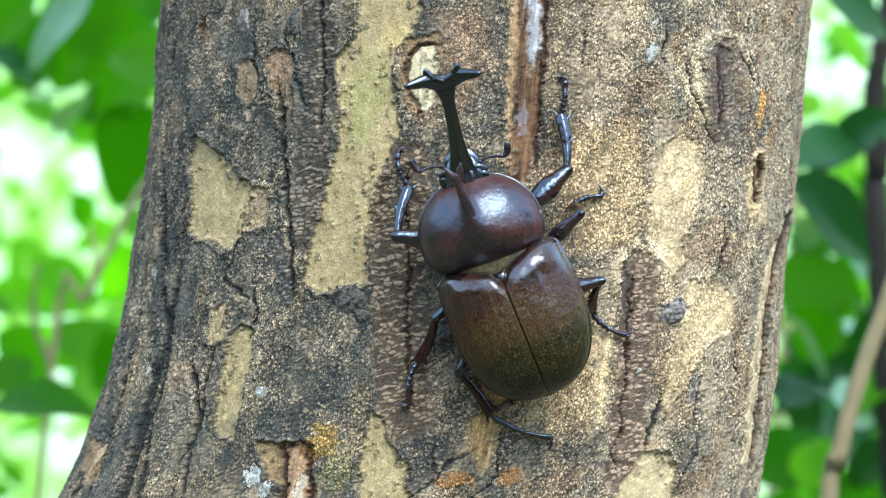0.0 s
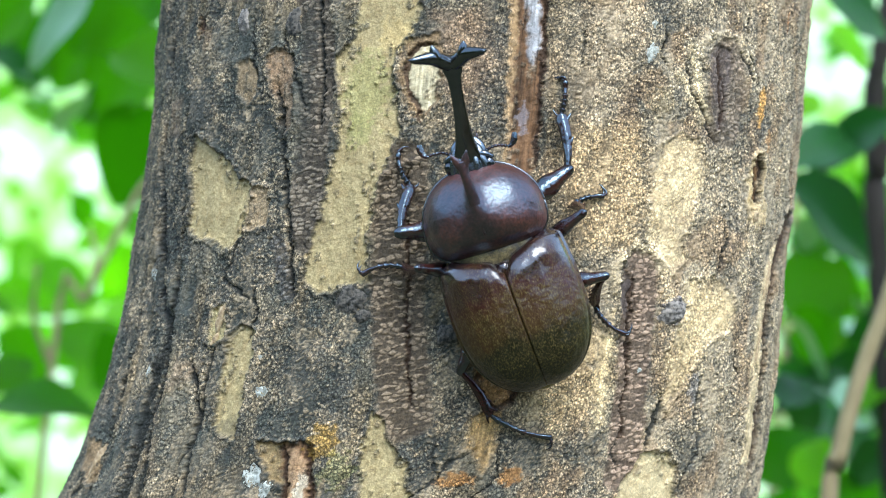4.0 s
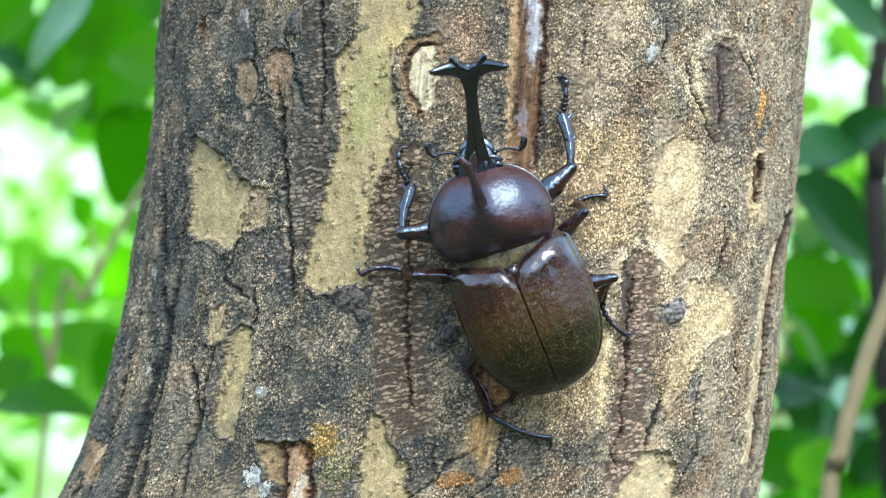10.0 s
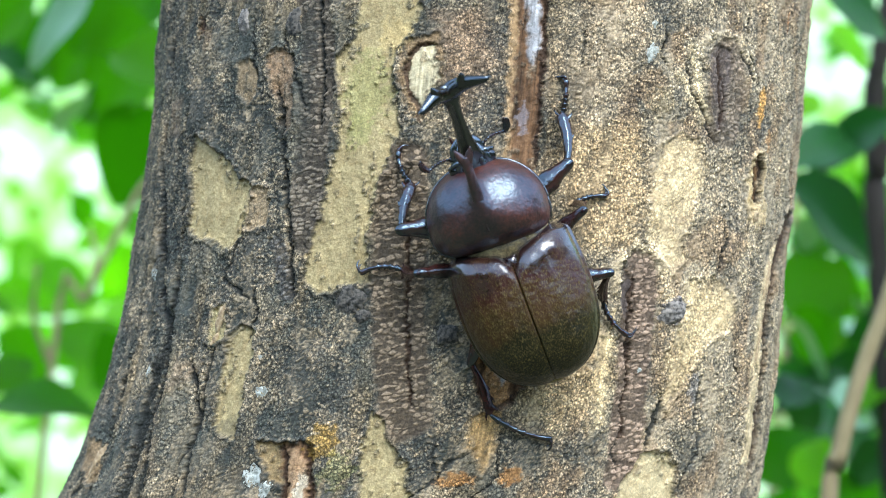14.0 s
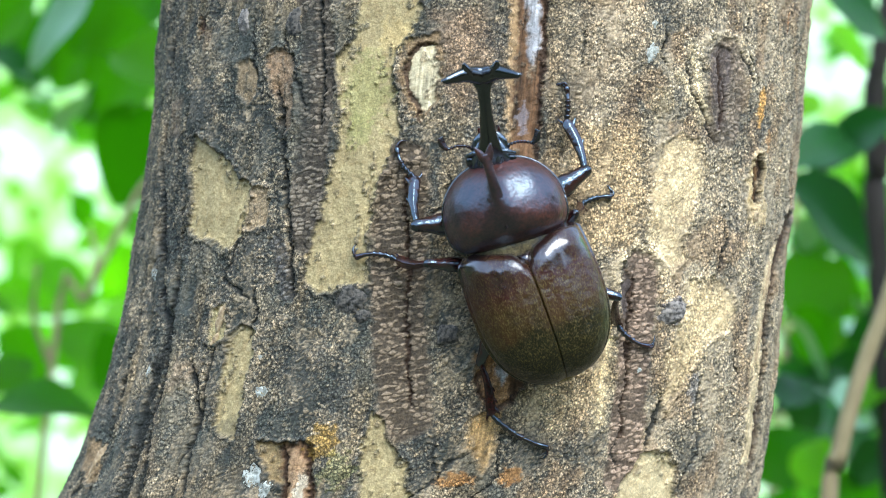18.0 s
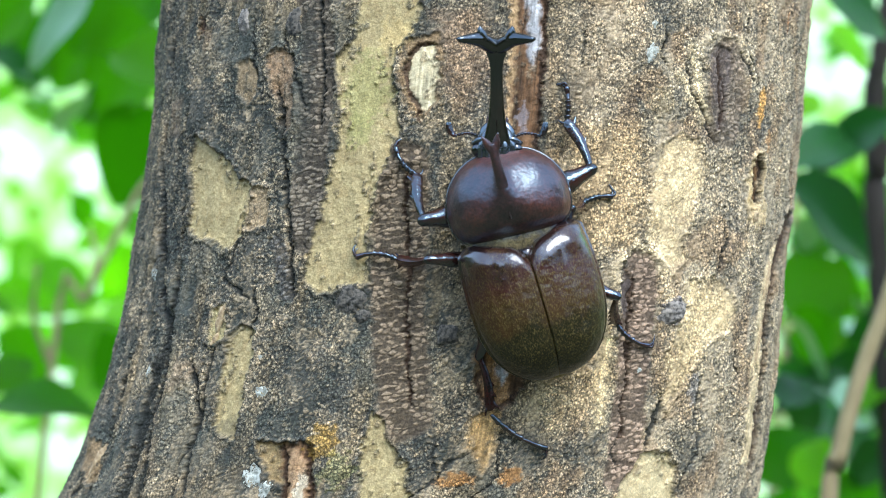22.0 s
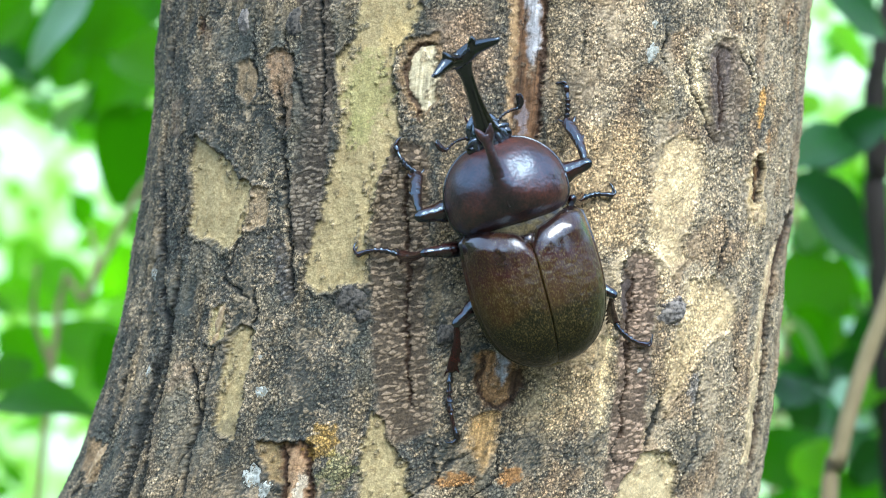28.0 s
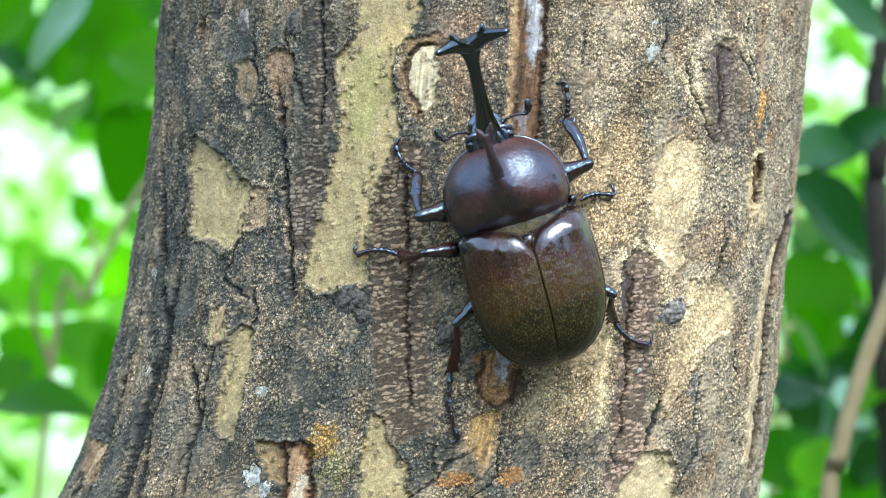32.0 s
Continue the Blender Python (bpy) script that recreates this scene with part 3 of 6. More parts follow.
# ---- crusts, scales and loose flakes that sit on the bark ----
def crust_material(name, colour, second, rough=0.9):
    m, n, l, p = material(name)
    at, a, ramp = n.new("ShaderNodeTexCoord"), n.new("ShaderNodeTexNoise"), n.new("ShaderNodeValToRGB")
    a.inputs["Scale"].default_value, a.inputs["Detail"].default_value = 1500, 6
    ramp.color_ramp.elements[0].position, ramp.color_ramp.elements[1].position = 0.38, 0.62
    ramp.color_ramp.elements[0].color, ramp.color_ramp.elements[1].color = (*colour, 1), (*second, 1)
    bump = n.new("ShaderNodeBump")
    bump.inputs["Distance"].default_value, bump.inputs["Strength"].default_value = 0.0003, 0.6
    l.new(at.outputs["Object"], a.inputs["Vector"])
    l.new(a.outputs[0], ramp.inputs[0])
    l.new(ramp.outputs[0], p.inputs["Base Color"])
    l.new(a.outputs[0], bump.inputs["Height"])
    l.new(bump.outputs[0], p.inputs["Normal"])
    p.inputs["Roughness"].default_value = rough
    p.inputs["Specular IOR Level"].default_value = 0.2
    return m


def relief(s, z):
    """Height of the bark (mm) at some places."""
    j = np.clip(np.searchsorted(S_ROW, s), 1, len(S_ROW) - 1)
    i = np.clip(np.searchsorted(Z_ROW, z), 1, len(Z_ROW) - 1)
    return H[i, j]


def crust(name, s, z, rs, rz, thick, mat, label, seed=0, turn=0.0, ragged=0.5):
    """A thin growth or scale with a ragged outline that lies on the bark."""
    rings, spokes = 7, 26
    a = np.linspace(0, 2 * math.pi, spokes, endpoint=False)
    edge = 1 + ragged * (fbm(2.2 * np.cos(a) + 9 * seed, 2.2 * np.sin(a) + 3, 201, 3) - 0.5) * 2
    u = np.linspace(0, 1, rings)
    U, A = np.meshgrid(u, a, indexing="ij")
    x, y = U * edge * np.cos(A) * rs, U * edge * np.sin(A) * rz
    c, d = math.cos(radians(turn)), math.sin(radians(turn))
    gs, gz = s + c * x - d * y, z + d * x + c * y
    lump = thick * (np.maximum(1 - U ** 4, 0) * (0.55 + 0.9 * fbm(gs * 1.6, gz * 1.6, 202 + seed, 3)) - 0.25 * U ** 6)
    pts = bark_point(gs, gz, relief(gs, gz) + lump)
    bm = bmesh.new()
    vs = [[bm.verts.new(pts[i, k]) for k in range(spokes)] for i in range(1, rings)]
    mid_v = bm.verts.new(pts[0, 0])
    for k in range(spokes):
        bm.faces.new((mid_v, vs[0][k], vs[0][(k + 1) % spokes]))
        for i in range(rings - 2):
            bm.faces.new((vs[i][k], vs[i + 1][k], vs[i + 1][(k + 1) % spokes], vs[i][(k + 1) % spokes]))
    bmesh.ops.recalc_face_normals(bm, faces=bm.faces)
    mesh = bpy.data.meshes.new(name)
    bm.to_mesh(mesh)
    bm.free()
    for f in mesh.polygons:
        f.use_smooth = True
    mesh.materials.append(mat)
    ob = new(name, mesh)
    ob.parent = tree
    return tagged(ob, label)


M_LICHEN = crust_material("lichen", (0.24, 0.26, 0.22), (0.50, 0.53, 0.47))
M_PLATE = crust_material("dark_scale", (0.035, 0.037, 0.034), (0.13, 0.12, 0.10))
M_GREYPLATE = crust_material("grey_scale", (0.08, 0.078, 0.072), (0.30, 0.275, 0.235))
M_FLAKE = crust_material("pale_flake", (0.30, 0.22, 0.13), (0.48, 0.38, 0.23))
for k, (s, z, rs, rz) in enumerate([(28.2, 37.1, 1.3, 1.6), (-29.8, -27.0, 1.2, 1.1), (-26.7, -43.2, 1.5, 2.2), (-64.2, -4.9, 0.9, 1.2), (28.4, 42.7, 0.6, 0.7), (-34.2, 23.0, 0.4, 0.4),
                                    (-23.9, -45.2, 1.2, 1.4), (33.0, -23.1, 0.4, 0.5), (-57.2, -24.1, 0.7, 1.3), (-31.4, -20.5, 0.4, 0.5), (-28.2, -42.5, 0.7, 0.7)]):
    crust("lichen_crust", s, z, rs, rz, 0.07, M_LICHEN, "pale grey lichen crust", k, 0, 0.6)
for k, (s, z, rs, rz, m) in enumerate([(-17.4, -9.6, 2.5, 2.7, M_PLATE), (37.6, -12.2, 2.6, 2.6, M_GREYPLATE), (-0.9, -15.7, 2.0, 2.2, M_PLATE),
                                       (-33.8, 43.3, 1.6, 3.4, M_PLATE), (-15.0, -12.6, 1.6, 1.2, M_PLATE), (-45.2, 44.1, 1.5, 2.4, M_GREYPLATE)]):
    crust("bark_scale", s, z, rs, rz, 0.55, m, "raised dark scale of old bark", 20 + k)
for k, (s, z, rs, rz, a) in enumerate([(-41.8, -13.5, 0.9, 3.0, -8), (-42.2, -17.4, 0.5, 1.4, -12), (-67.2, -43.0, 0.9, 4.0, -14), (64.2, -6.7, 0.5, 4.2, -6), (64.5, -18.2, 0.45, 5.0, -4), (56.4, 6.3, 1.2, 1.2, 0)]):
    crust("bark_flake", s, z, rs, rz, 0.5, M_FLAKE, "pale loose flake of bark", 40 + k, a, 0.35)


# ---- ground and distance ----
def part(name, bm, mat, parent, label=""):
    """Links a bmesh as one mesh object under a thing or part."""
    mesh = bpy.data.meshes.new(name)
    bm.normal_update()
    bm.to_mesh(mesh)
    bm.free()
    for f in mesh.polygons:
        f.use_smooth = True
    mesh.materials.append(mat)
    ob = new(name, mesh)
    ob.parent = parent
    if label:
        tagged(ob, label)
    return ob


def soil_material():
    m, n, l, p = material("forest_soil")
    at, a, ramp = n.new("ShaderNodeTexCoord"), n.new("ShaderNodeTexNoise"), n.new("ShaderNodeValToRGB")
    a.inputs["Scale"].default_value, a.inputs["Detail"].default_value = 6, 8
    ramp.color_ramp.elements[0].color, ramp.color_ramp.elements[1].color = (0.02, 0.03, 0.01, 1), (0.12, 0.1, 0.05, 1)
    l.new(at.outputs["Object"], a.inputs["Vector"])
    l.new(a.outputs[0], ramp.inputs[0])
    l.new(ramp.outputs[0], p.inputs["Base Color"])
    p.inputs["Roughness"].default_value = 0.95
    return m


bm = bmesh.new()
bmesh.ops.create_grid(bm, x_segments=40, y_segments=40, size=400)
ground_ob = part("ground", bm, soil_material(), None)
tagged(ground_ob, "dark forest soil with leaf litter", "ground", kind="structure")


# ---- leaves and stems of the undergrowth ----
def leaf_material(name="leaf", low=(0.022, 0.10, 0.003, 1), high=(0.09, 0.27, 0.006, 1), thinness=0.5, gloss=0.12, rough=0.38):
    m, n, l, p = material(name)
    info, ramp = n.new("ShaderNodeObjectInfo"), n.new("ShaderNodeValToRGB")
    els = ramp.color_ramp.elements
    els[0].color, els[1].color = low, high
    l.new(info.outputs["Random"], ramp.inputs[0])
    at, noise_n, span, mul = n.new("ShaderNodeTexCoord"), n.new("ShaderNodeTexNoise"), n.new("ShaderNodeMapRange"), n.new("ShaderNodeVectorMath")
    noise_n.inputs["Scale"].default_value = 90
    l.new(at.outputs["Object"], noise_n.inputs["Vector"])
    span.inputs["To Min"].default_value, span.inputs["To Max"].default_value = 0.7, 1.3
    l.new(noise_n.outputs[0], span.inputs["Value"])
    mul.operation = "MULTIPLY"
    l.new(ramp.outputs[0], mul.inputs[0])
    l.new(span.outputs[0], mul.inputs[1])
    l.new(mul.outputs[0], p.inputs["Base Color"])
    p.inputs["Roughness"].default_value = rough
    p.inputs["Specular IOR Level"].default_value = gloss
    thin, glow, mix = n.new("ShaderNodeBsdfTranslucent"), n.new("ShaderNodeVectorMath"), n.new("ShaderNodeMixShader")
    glow.operation = "MULTIPLY"
    glow.inputs[1].default_value = (2.8, 4.3, 0.5)
    l.new(mul.outputs[0], glow.inputs[0])
    l.new(glow.outputs[0], thin.inputs["Color"])
    mix.inputs[0].default_value = thinness
    l.new(p.outputs[0], mix.inputs[1])
    l.new(thin.outputs[0], mix.inputs[2])
    l.new(mix.outputs[0], n["Material Output"].inputs["Surface"])
    return m


def stem_material(name="stem_bark", low=(0.17, 0.14, 0.07, 1), high=(0.34, 0.29, 0.15, 1)):
    m, n, l, p = material(name)
    at, a, ramp = n.new("ShaderNodeTexCoord"), n.new("ShaderNodeTexNoise"), n.new("ShaderNodeValToRGB")
    a.inputs["Scale"].default_value, a.inputs["Detail"].default_value = 120, 6
    ramp.color_ramp.elements[0].color, ramp.color_ramp.elements[1].color = low, high
    l.new(at.outputs["Object"], a.inputs["Vector"])
    l.new(a.outputs[0], ramp.inputs[0])
    l.new(ramp.outputs[0], p.inputs["Base Color"])
    p.inputs["Roughness"].default_value = 0.8
    return m


M_LEAF, M_STEM = leaf_material(), stem_material()
# the far stem's shade is put into a blackish copy of the bark colour
M_SHADED_STEM = stem_material("shaded_stem_bark", (0.006, 0.005, 0.003, 1), (0.026, 0.019, 0.012, 1))
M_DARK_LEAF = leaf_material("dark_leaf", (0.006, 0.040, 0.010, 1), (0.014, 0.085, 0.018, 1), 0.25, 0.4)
M_YOUNG_LEAF = leaf_material("young_leaf", (0.10, 0.26, 0.010, 1), (0.15, 0.34, 0.015, 1), 0.6)
# sky reflection on glossy leaves, painted as a pale blue-green colour
M_SKY_SHEEN_LEAF = leaf_material("sky_sheen_leaf", (0.14, 0.27, 0.20, 1), (0.24, 0.40, 0.32, 1), 0.08, 0.6, 0.35)
M_DEEP_LEAF = leaf_material("deep_green_leaf", (0.018, 0.088, 0.002, 1), (0.042, 0.155, 0.003, 1), 0.4, 0.05)


def leaf_mesh(name, wide, fold, droop, tip, mat=None):
    """A leaf one unit long along y from its stalk: a bowed blade folded a little at the midrib, with a thick stalk."""
    bm = bmesh.new()
    n = 9
    rows = []
    for i in range(n + 1):
        t = i / n
        w = wide * math.sin(math.pi * min(t ** 0.8, 1)) ** 0.85 * (1 - tip * t) + 0.006
        z = -droop * t * t
        wave = 0.02 * math.sin(9 * t)
        rows.append([bm.verts.new((s * w, t, z + abs(s) * w * fold + wave * s)) for s in (-1, -0.5, 0, 0.5, 1)])
    for a, b in zip(rows, rows[1:]):
        for k in range(4):
            bm.faces.new((a[k], a[k + 1], b[k + 1], b[k]))
    r = bmesh.ops.create_cone(bm, segments=6, radius1=0.014, radius2=0.01, depth=0.3, cap_ends=True)
    bmesh.ops.rotate(bm, verts=r["verts"], matrix=Matrix.Rotation(radians(90), 3, "X"))
    bmesh.ops.translate(bm, verts=r["verts"], vec=(0, -0.1, -0.01))
    mesh = bpy.data.meshes.new(name)
    bm.normal_update()
    bm.to_mesh(mesh)
    bm.free()
    for f in mesh.polygons:
        f.use_smooth = True
    mesh.materials.append(mat or M_LEAF)
    return mesh


BLADES = [leaf_mesh("leaf", 0.26, 0.35, 0.25, 0.25), leaf_mesh("leaf", 0.34, 0.2, 0.12, 0.3), leaf_mesh("leaf", 0.2, 0.5, 0.4, 0.2), leaf_mesh("leaf", 0.42, 0.15, 0.2, 0.35),
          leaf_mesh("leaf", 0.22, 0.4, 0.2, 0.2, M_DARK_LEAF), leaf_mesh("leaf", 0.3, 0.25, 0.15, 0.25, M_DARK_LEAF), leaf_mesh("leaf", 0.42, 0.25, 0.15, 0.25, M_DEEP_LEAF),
          leaf_mesh("leaf", 0.32, 0.2, 0.15, 0.3, M_YOUNG_LEAF), leaf_mesh("leaf", 0.17, 0.12, 0.2, 0.25, M_SKY_SHEEN_LEAF), leaf_mesh("leaf", 0.30, 0.15, 0.1, 0.3, M_SKY_SHEEN_LEAF)]


def leaf(parent, base, towards, size, blade, face=(0.0, -1.0, 0.3)):
    """One leaf with its stalk at base, pointing towards a place; face: the way its upper side looks."""
    y = (Vector(towards) - Vector(base)).normalized()
    x = y.cross(Vector(face)).normalized()
    m = Matrix((x, y, x.cross(y))).transposed().to_4x4()
    ob = new("leaf", BLADES[blade])
    ob.parent = parent
    ob.matrix_basis = Matrix.Translation(base) @ m @ Matrix.Scale(size, 4)
    return ob


def stem(name, parent, points, mat):
    """A woody stem through points (x, y, z, radius), metres."""
    bm = bmesh.new()
    tube(bm, [(x * 1000, y * 1000, z * 1000, r * 1000, r * 1000) for x, y, z, r in points], 26, 10)
    bmesh.ops.recalc_face_normals(bm, faces=bm.faces)
    return part(name, bm, mat, parent)


def shrub(label, stems, leaves_n, spread, sizes, seed):
    """A bush: stems from the ground, and leaves set along twigs round them."""
    r = random.Random(seed)
    thing = tagged(new("shrub"), label, "shrub")
    for k, pts in enumerate(stems):
        stem("stem", thing, pts, M_STEM)
        for i in range(leaves_n):
            u = r.uniform(0.25, 1.0) * (len(pts) - 1)
            j = min(int(u), len(pts) - 2)
            c = Vector(pts[j][:3]).lerp(Vector(pts[j + 1][:3]), u - j)
            a = r.uniform(0, 2 * math.pi)
            base = c + Vector((math.cos(a), math.sin(a), r.uniform(-0.5, 0.5))) * spread * math.sqrt(r.random())
            if math.hypot(base.x, base.y - 0.06) < 0.16 or (base.y < 0.10 and abs(base.x) < 0.3):
                continue
            way = Vector((math.cos(a) + r.uniform(-0.6, 0.6), 0.5 * math.sin(a) + r.uniform(-0.5, 0.3), r.uniform(-0.9, 0.4)))
            leaf(thing, base, base + way, r.uniform(*sizes), r.choice((0, 1, 2, 3, 6, 6)), (r.uniform(-0.6, 0.6), -0.7 + r.uniform(-0.5, 0.5), r.uniform(0.1, 1.1)))
    return thing


def leaf_to(parent, base, tip, blade, face=(0.0, -1.0, 0.35)):
    return leaf(parent, base, tip, (Vector(tip) - Vector(base)).length, blade, face)


def backdrop_material():
    """Sunlit woods far off, made to glow: light between leaves painted as pale blotches, too far to tell apart."""
    m, n, l, p = material("far_woods_glow")
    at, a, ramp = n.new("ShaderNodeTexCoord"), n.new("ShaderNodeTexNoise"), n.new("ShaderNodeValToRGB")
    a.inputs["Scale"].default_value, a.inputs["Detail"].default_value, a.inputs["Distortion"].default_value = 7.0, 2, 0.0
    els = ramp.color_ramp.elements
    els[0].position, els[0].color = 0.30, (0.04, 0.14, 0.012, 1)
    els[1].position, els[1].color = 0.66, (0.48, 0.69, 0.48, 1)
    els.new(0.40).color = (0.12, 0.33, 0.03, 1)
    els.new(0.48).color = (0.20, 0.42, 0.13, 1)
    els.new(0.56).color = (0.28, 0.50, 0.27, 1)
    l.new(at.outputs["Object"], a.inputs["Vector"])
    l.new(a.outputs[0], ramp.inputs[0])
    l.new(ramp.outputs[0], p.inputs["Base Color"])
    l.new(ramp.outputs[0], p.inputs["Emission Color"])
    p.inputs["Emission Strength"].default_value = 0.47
    p.inputs["Roughness"].default_value = 1.0
    p.inputs["Specular IOR Level"].default_value = 0.0
    return m


def backdrop():
    bm = bmesh.new()
    rows = [[bm.verts.new((9 * math.sin(radians(a)), 9 * math.cos(radians(a)), z)) for a in range(-56, 57, 8)] for z in (-0.2, 1.5, 3.0, 5.0)]
    for lo, hi in zip(rows, rows[1:]):
        for k in range(len(lo) - 1):
            bm.faces.new((lo[k], lo[k + 1], hi[k + 1], hi[k]))
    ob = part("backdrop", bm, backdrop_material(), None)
    return tagged(ob, "glowing backdrop painted as bright sunlit woods far behind the tree", "backdrop", kind="structure")


backdrop()


def unseen_wall_material():
    """Dark green mottle for the unseen wall that dims reflections."""
    m, n, l, p = material("unseen_dark_wall")
    at, a, ramp = n.new("ShaderNodeTexCoord"), n.new("ShaderNodeTexNoise"), n.new("ShaderNodeValToRGB")
    a.inputs["Scale"].default_value, a.inputs["Detail"].default_value = 2.0, 6
    ramp.color_ramp.elements[0].position, ramp.color_ramp.elements[1].position = 0.35, 0.65
    ramp.color_ramp.elements[0].color, ramp.color_ramp.elements[1].color = (0.02, 0.035, 0.014, 1), (0.12, 0.16, 0.06, 1)
    l.new(at.outputs["Object"], a.inputs["Vector"])
    l.new(a.outputs[0], ramp.inputs[0])
    l.new(ramp.outputs[0], p.inputs["Base Color"])
    p.inputs["Roughness"].default_value = 1.0
    return m


def reflection_wall():
    """Added, unseen: uneven dark wall round the camera's side that dims reflections, with an open sky above."""
    r = random.Random(5)
    bm = bmesh.new()
    ring = []
    for a in range(52, 309, 4):
        top = 2.5 + 0.9 * r.random() + 0.5 * math.sin(a * 0.09)
        ring.append([bm.verts.new(((6.5 + 0.5 * r.random()) * math.sin(radians(a)), (6.5 + 0.5 * r.random()) * math.cos(radians(a)), z)) for z in (-0.2, top * 0.5, top)])
    for lo, hi in zip(ring, ring[1:]):
        for k in range(2):
            bm.faces.new((lo[k], hi[k], hi[k + 1], lo[k + 1]))
    ob = part("backdrop", bm, unseen_wall_material(), None)
    return tagged(ob, "added unseen dark green wall that dims reflections", "backdrop", kind="structure")


reflection_wall()


# ---- the beetle: local x to its right, y forward, z out of its back; mm until linked ----
def chitin(name, colour, rough, second=None, scale=300.0, bump=0.0, coat=0.0, stretch=(1, 1, 1), grain=(3500, 0.65, 1.5), ior=1.75, coat_rough=0.10, sheen=(0.72, 0.87, 1.0), dents=None):
    """Hard, polished insect shell: two tones in soft clouds, a fine grain, and pits."""
    m, n, l, p = material(name)
    at, mapping = n.new("ShaderNodeTexCoord"), n.new("ShaderNodeMapping")
    mapping.inputs["Scale"].default_value = stretch
    l.new(at.outputs["Object"], mapping.inputs["Vector"])
    grain_at, grain_lo, grain_hi = grain
    cloud, grain = n.new("ShaderNodeTexNoise"), n.new("ShaderNodeTexNoise")
    cloud.inputs["Scale"].default_value, cloud.inputs["Detail"].default_value = scale, 3
    grain.inputs["Scale"].default_value, grain.inputs["Detail"].default_value = grain_at, 3
    l.new(at.outputs["Object"], cloud.inputs["Vector"])
    l.new(mapping.outputs[0], grain.inputs["Vector"])
    ramp = n.new("ShaderNodeValToRGB")
    ramp.color_ramp.elements[0].position, ramp.color_ramp.elements[1].position = 0.35, 0.68
    ramp.color_ramp.elements[0].color, ramp.color_ramp.elements[1].color = (*colour, 1), (*(second or colour), 1)
    l.new(cloud.outputs[0], ramp.inputs[0])
    span, mix = n.new("ShaderNodeMapRange"), n.new("ShaderNodeVectorMath")
    span.inputs["From Min"].default_value, span.inputs["From Max"].default_value = 0.35, 0.7
    span.inputs["To Min"].default_value, span.inputs["To Max"].default_value = grain_lo, grain_hi
    mix.operation = "MULTIPLY"
    l.new(grain.outputs[0], span.inputs["Value"])
    l.new(ramp.outputs[0], mix.inputs[0])
    l.new(span.outputs[0], mix.inputs[1])
    l.new(mix.outputs[0], p.inputs["Base Color"])
    rr = n.new("ShaderNodeMapRange")
    rr.inputs["To Min"].default_value, rr.inputs["To Max"].default_value = rough * 0.8, rough * 1.25
    l.new(cloud.outputs[0], rr.inputs["Value"])
    l.new(rr.outputs[0], p.inputs["Roughness"])
    p.inputs["Coat Weight"].default_value, p.inputs["Coat Roughness"].default_value = coat, coat_rough
    p.inputs["Coat IOR"].default_value, p.inputs["IOR"].default_value = 1.65, ior
    p.inputs["Specular Tint"].default_value = (*sheen, 1)      # the sky's blue put into the gloss as a tint
    if bump:
        b = n.new("ShaderNodeBump")
        b.inputs["Distance"].default_value, b.inputs["Strength"].default_value = 0.00006, bump
        l.new(grain.outputs[0], b.inputs["Height"])
        l.new(b.outputs[0], p.inputs["Normal"])
        if dents:                   # shallow uneven dents that break up the gloss
            dent, d = n.new("ShaderNodeTexNoise"), n.new("ShaderNodeBump")
            dent.inputs["Scale"].default_value, dent.inputs["Detail"].default_value = dents[0], 2
            d.inputs["Distance"].default_value, d.inputs["Strength"].default_value = dents[1], 1.0
            l.new(at.outputs["Object"], dent.inputs["Vector"])
            l.new(dent.outputs[0], d.inputs["Height"])
            l.new(d.outputs[0], b.inputs["Normal"])
            l.new(d.outputs[0], p.inputs["Coat Normal"])
    return m


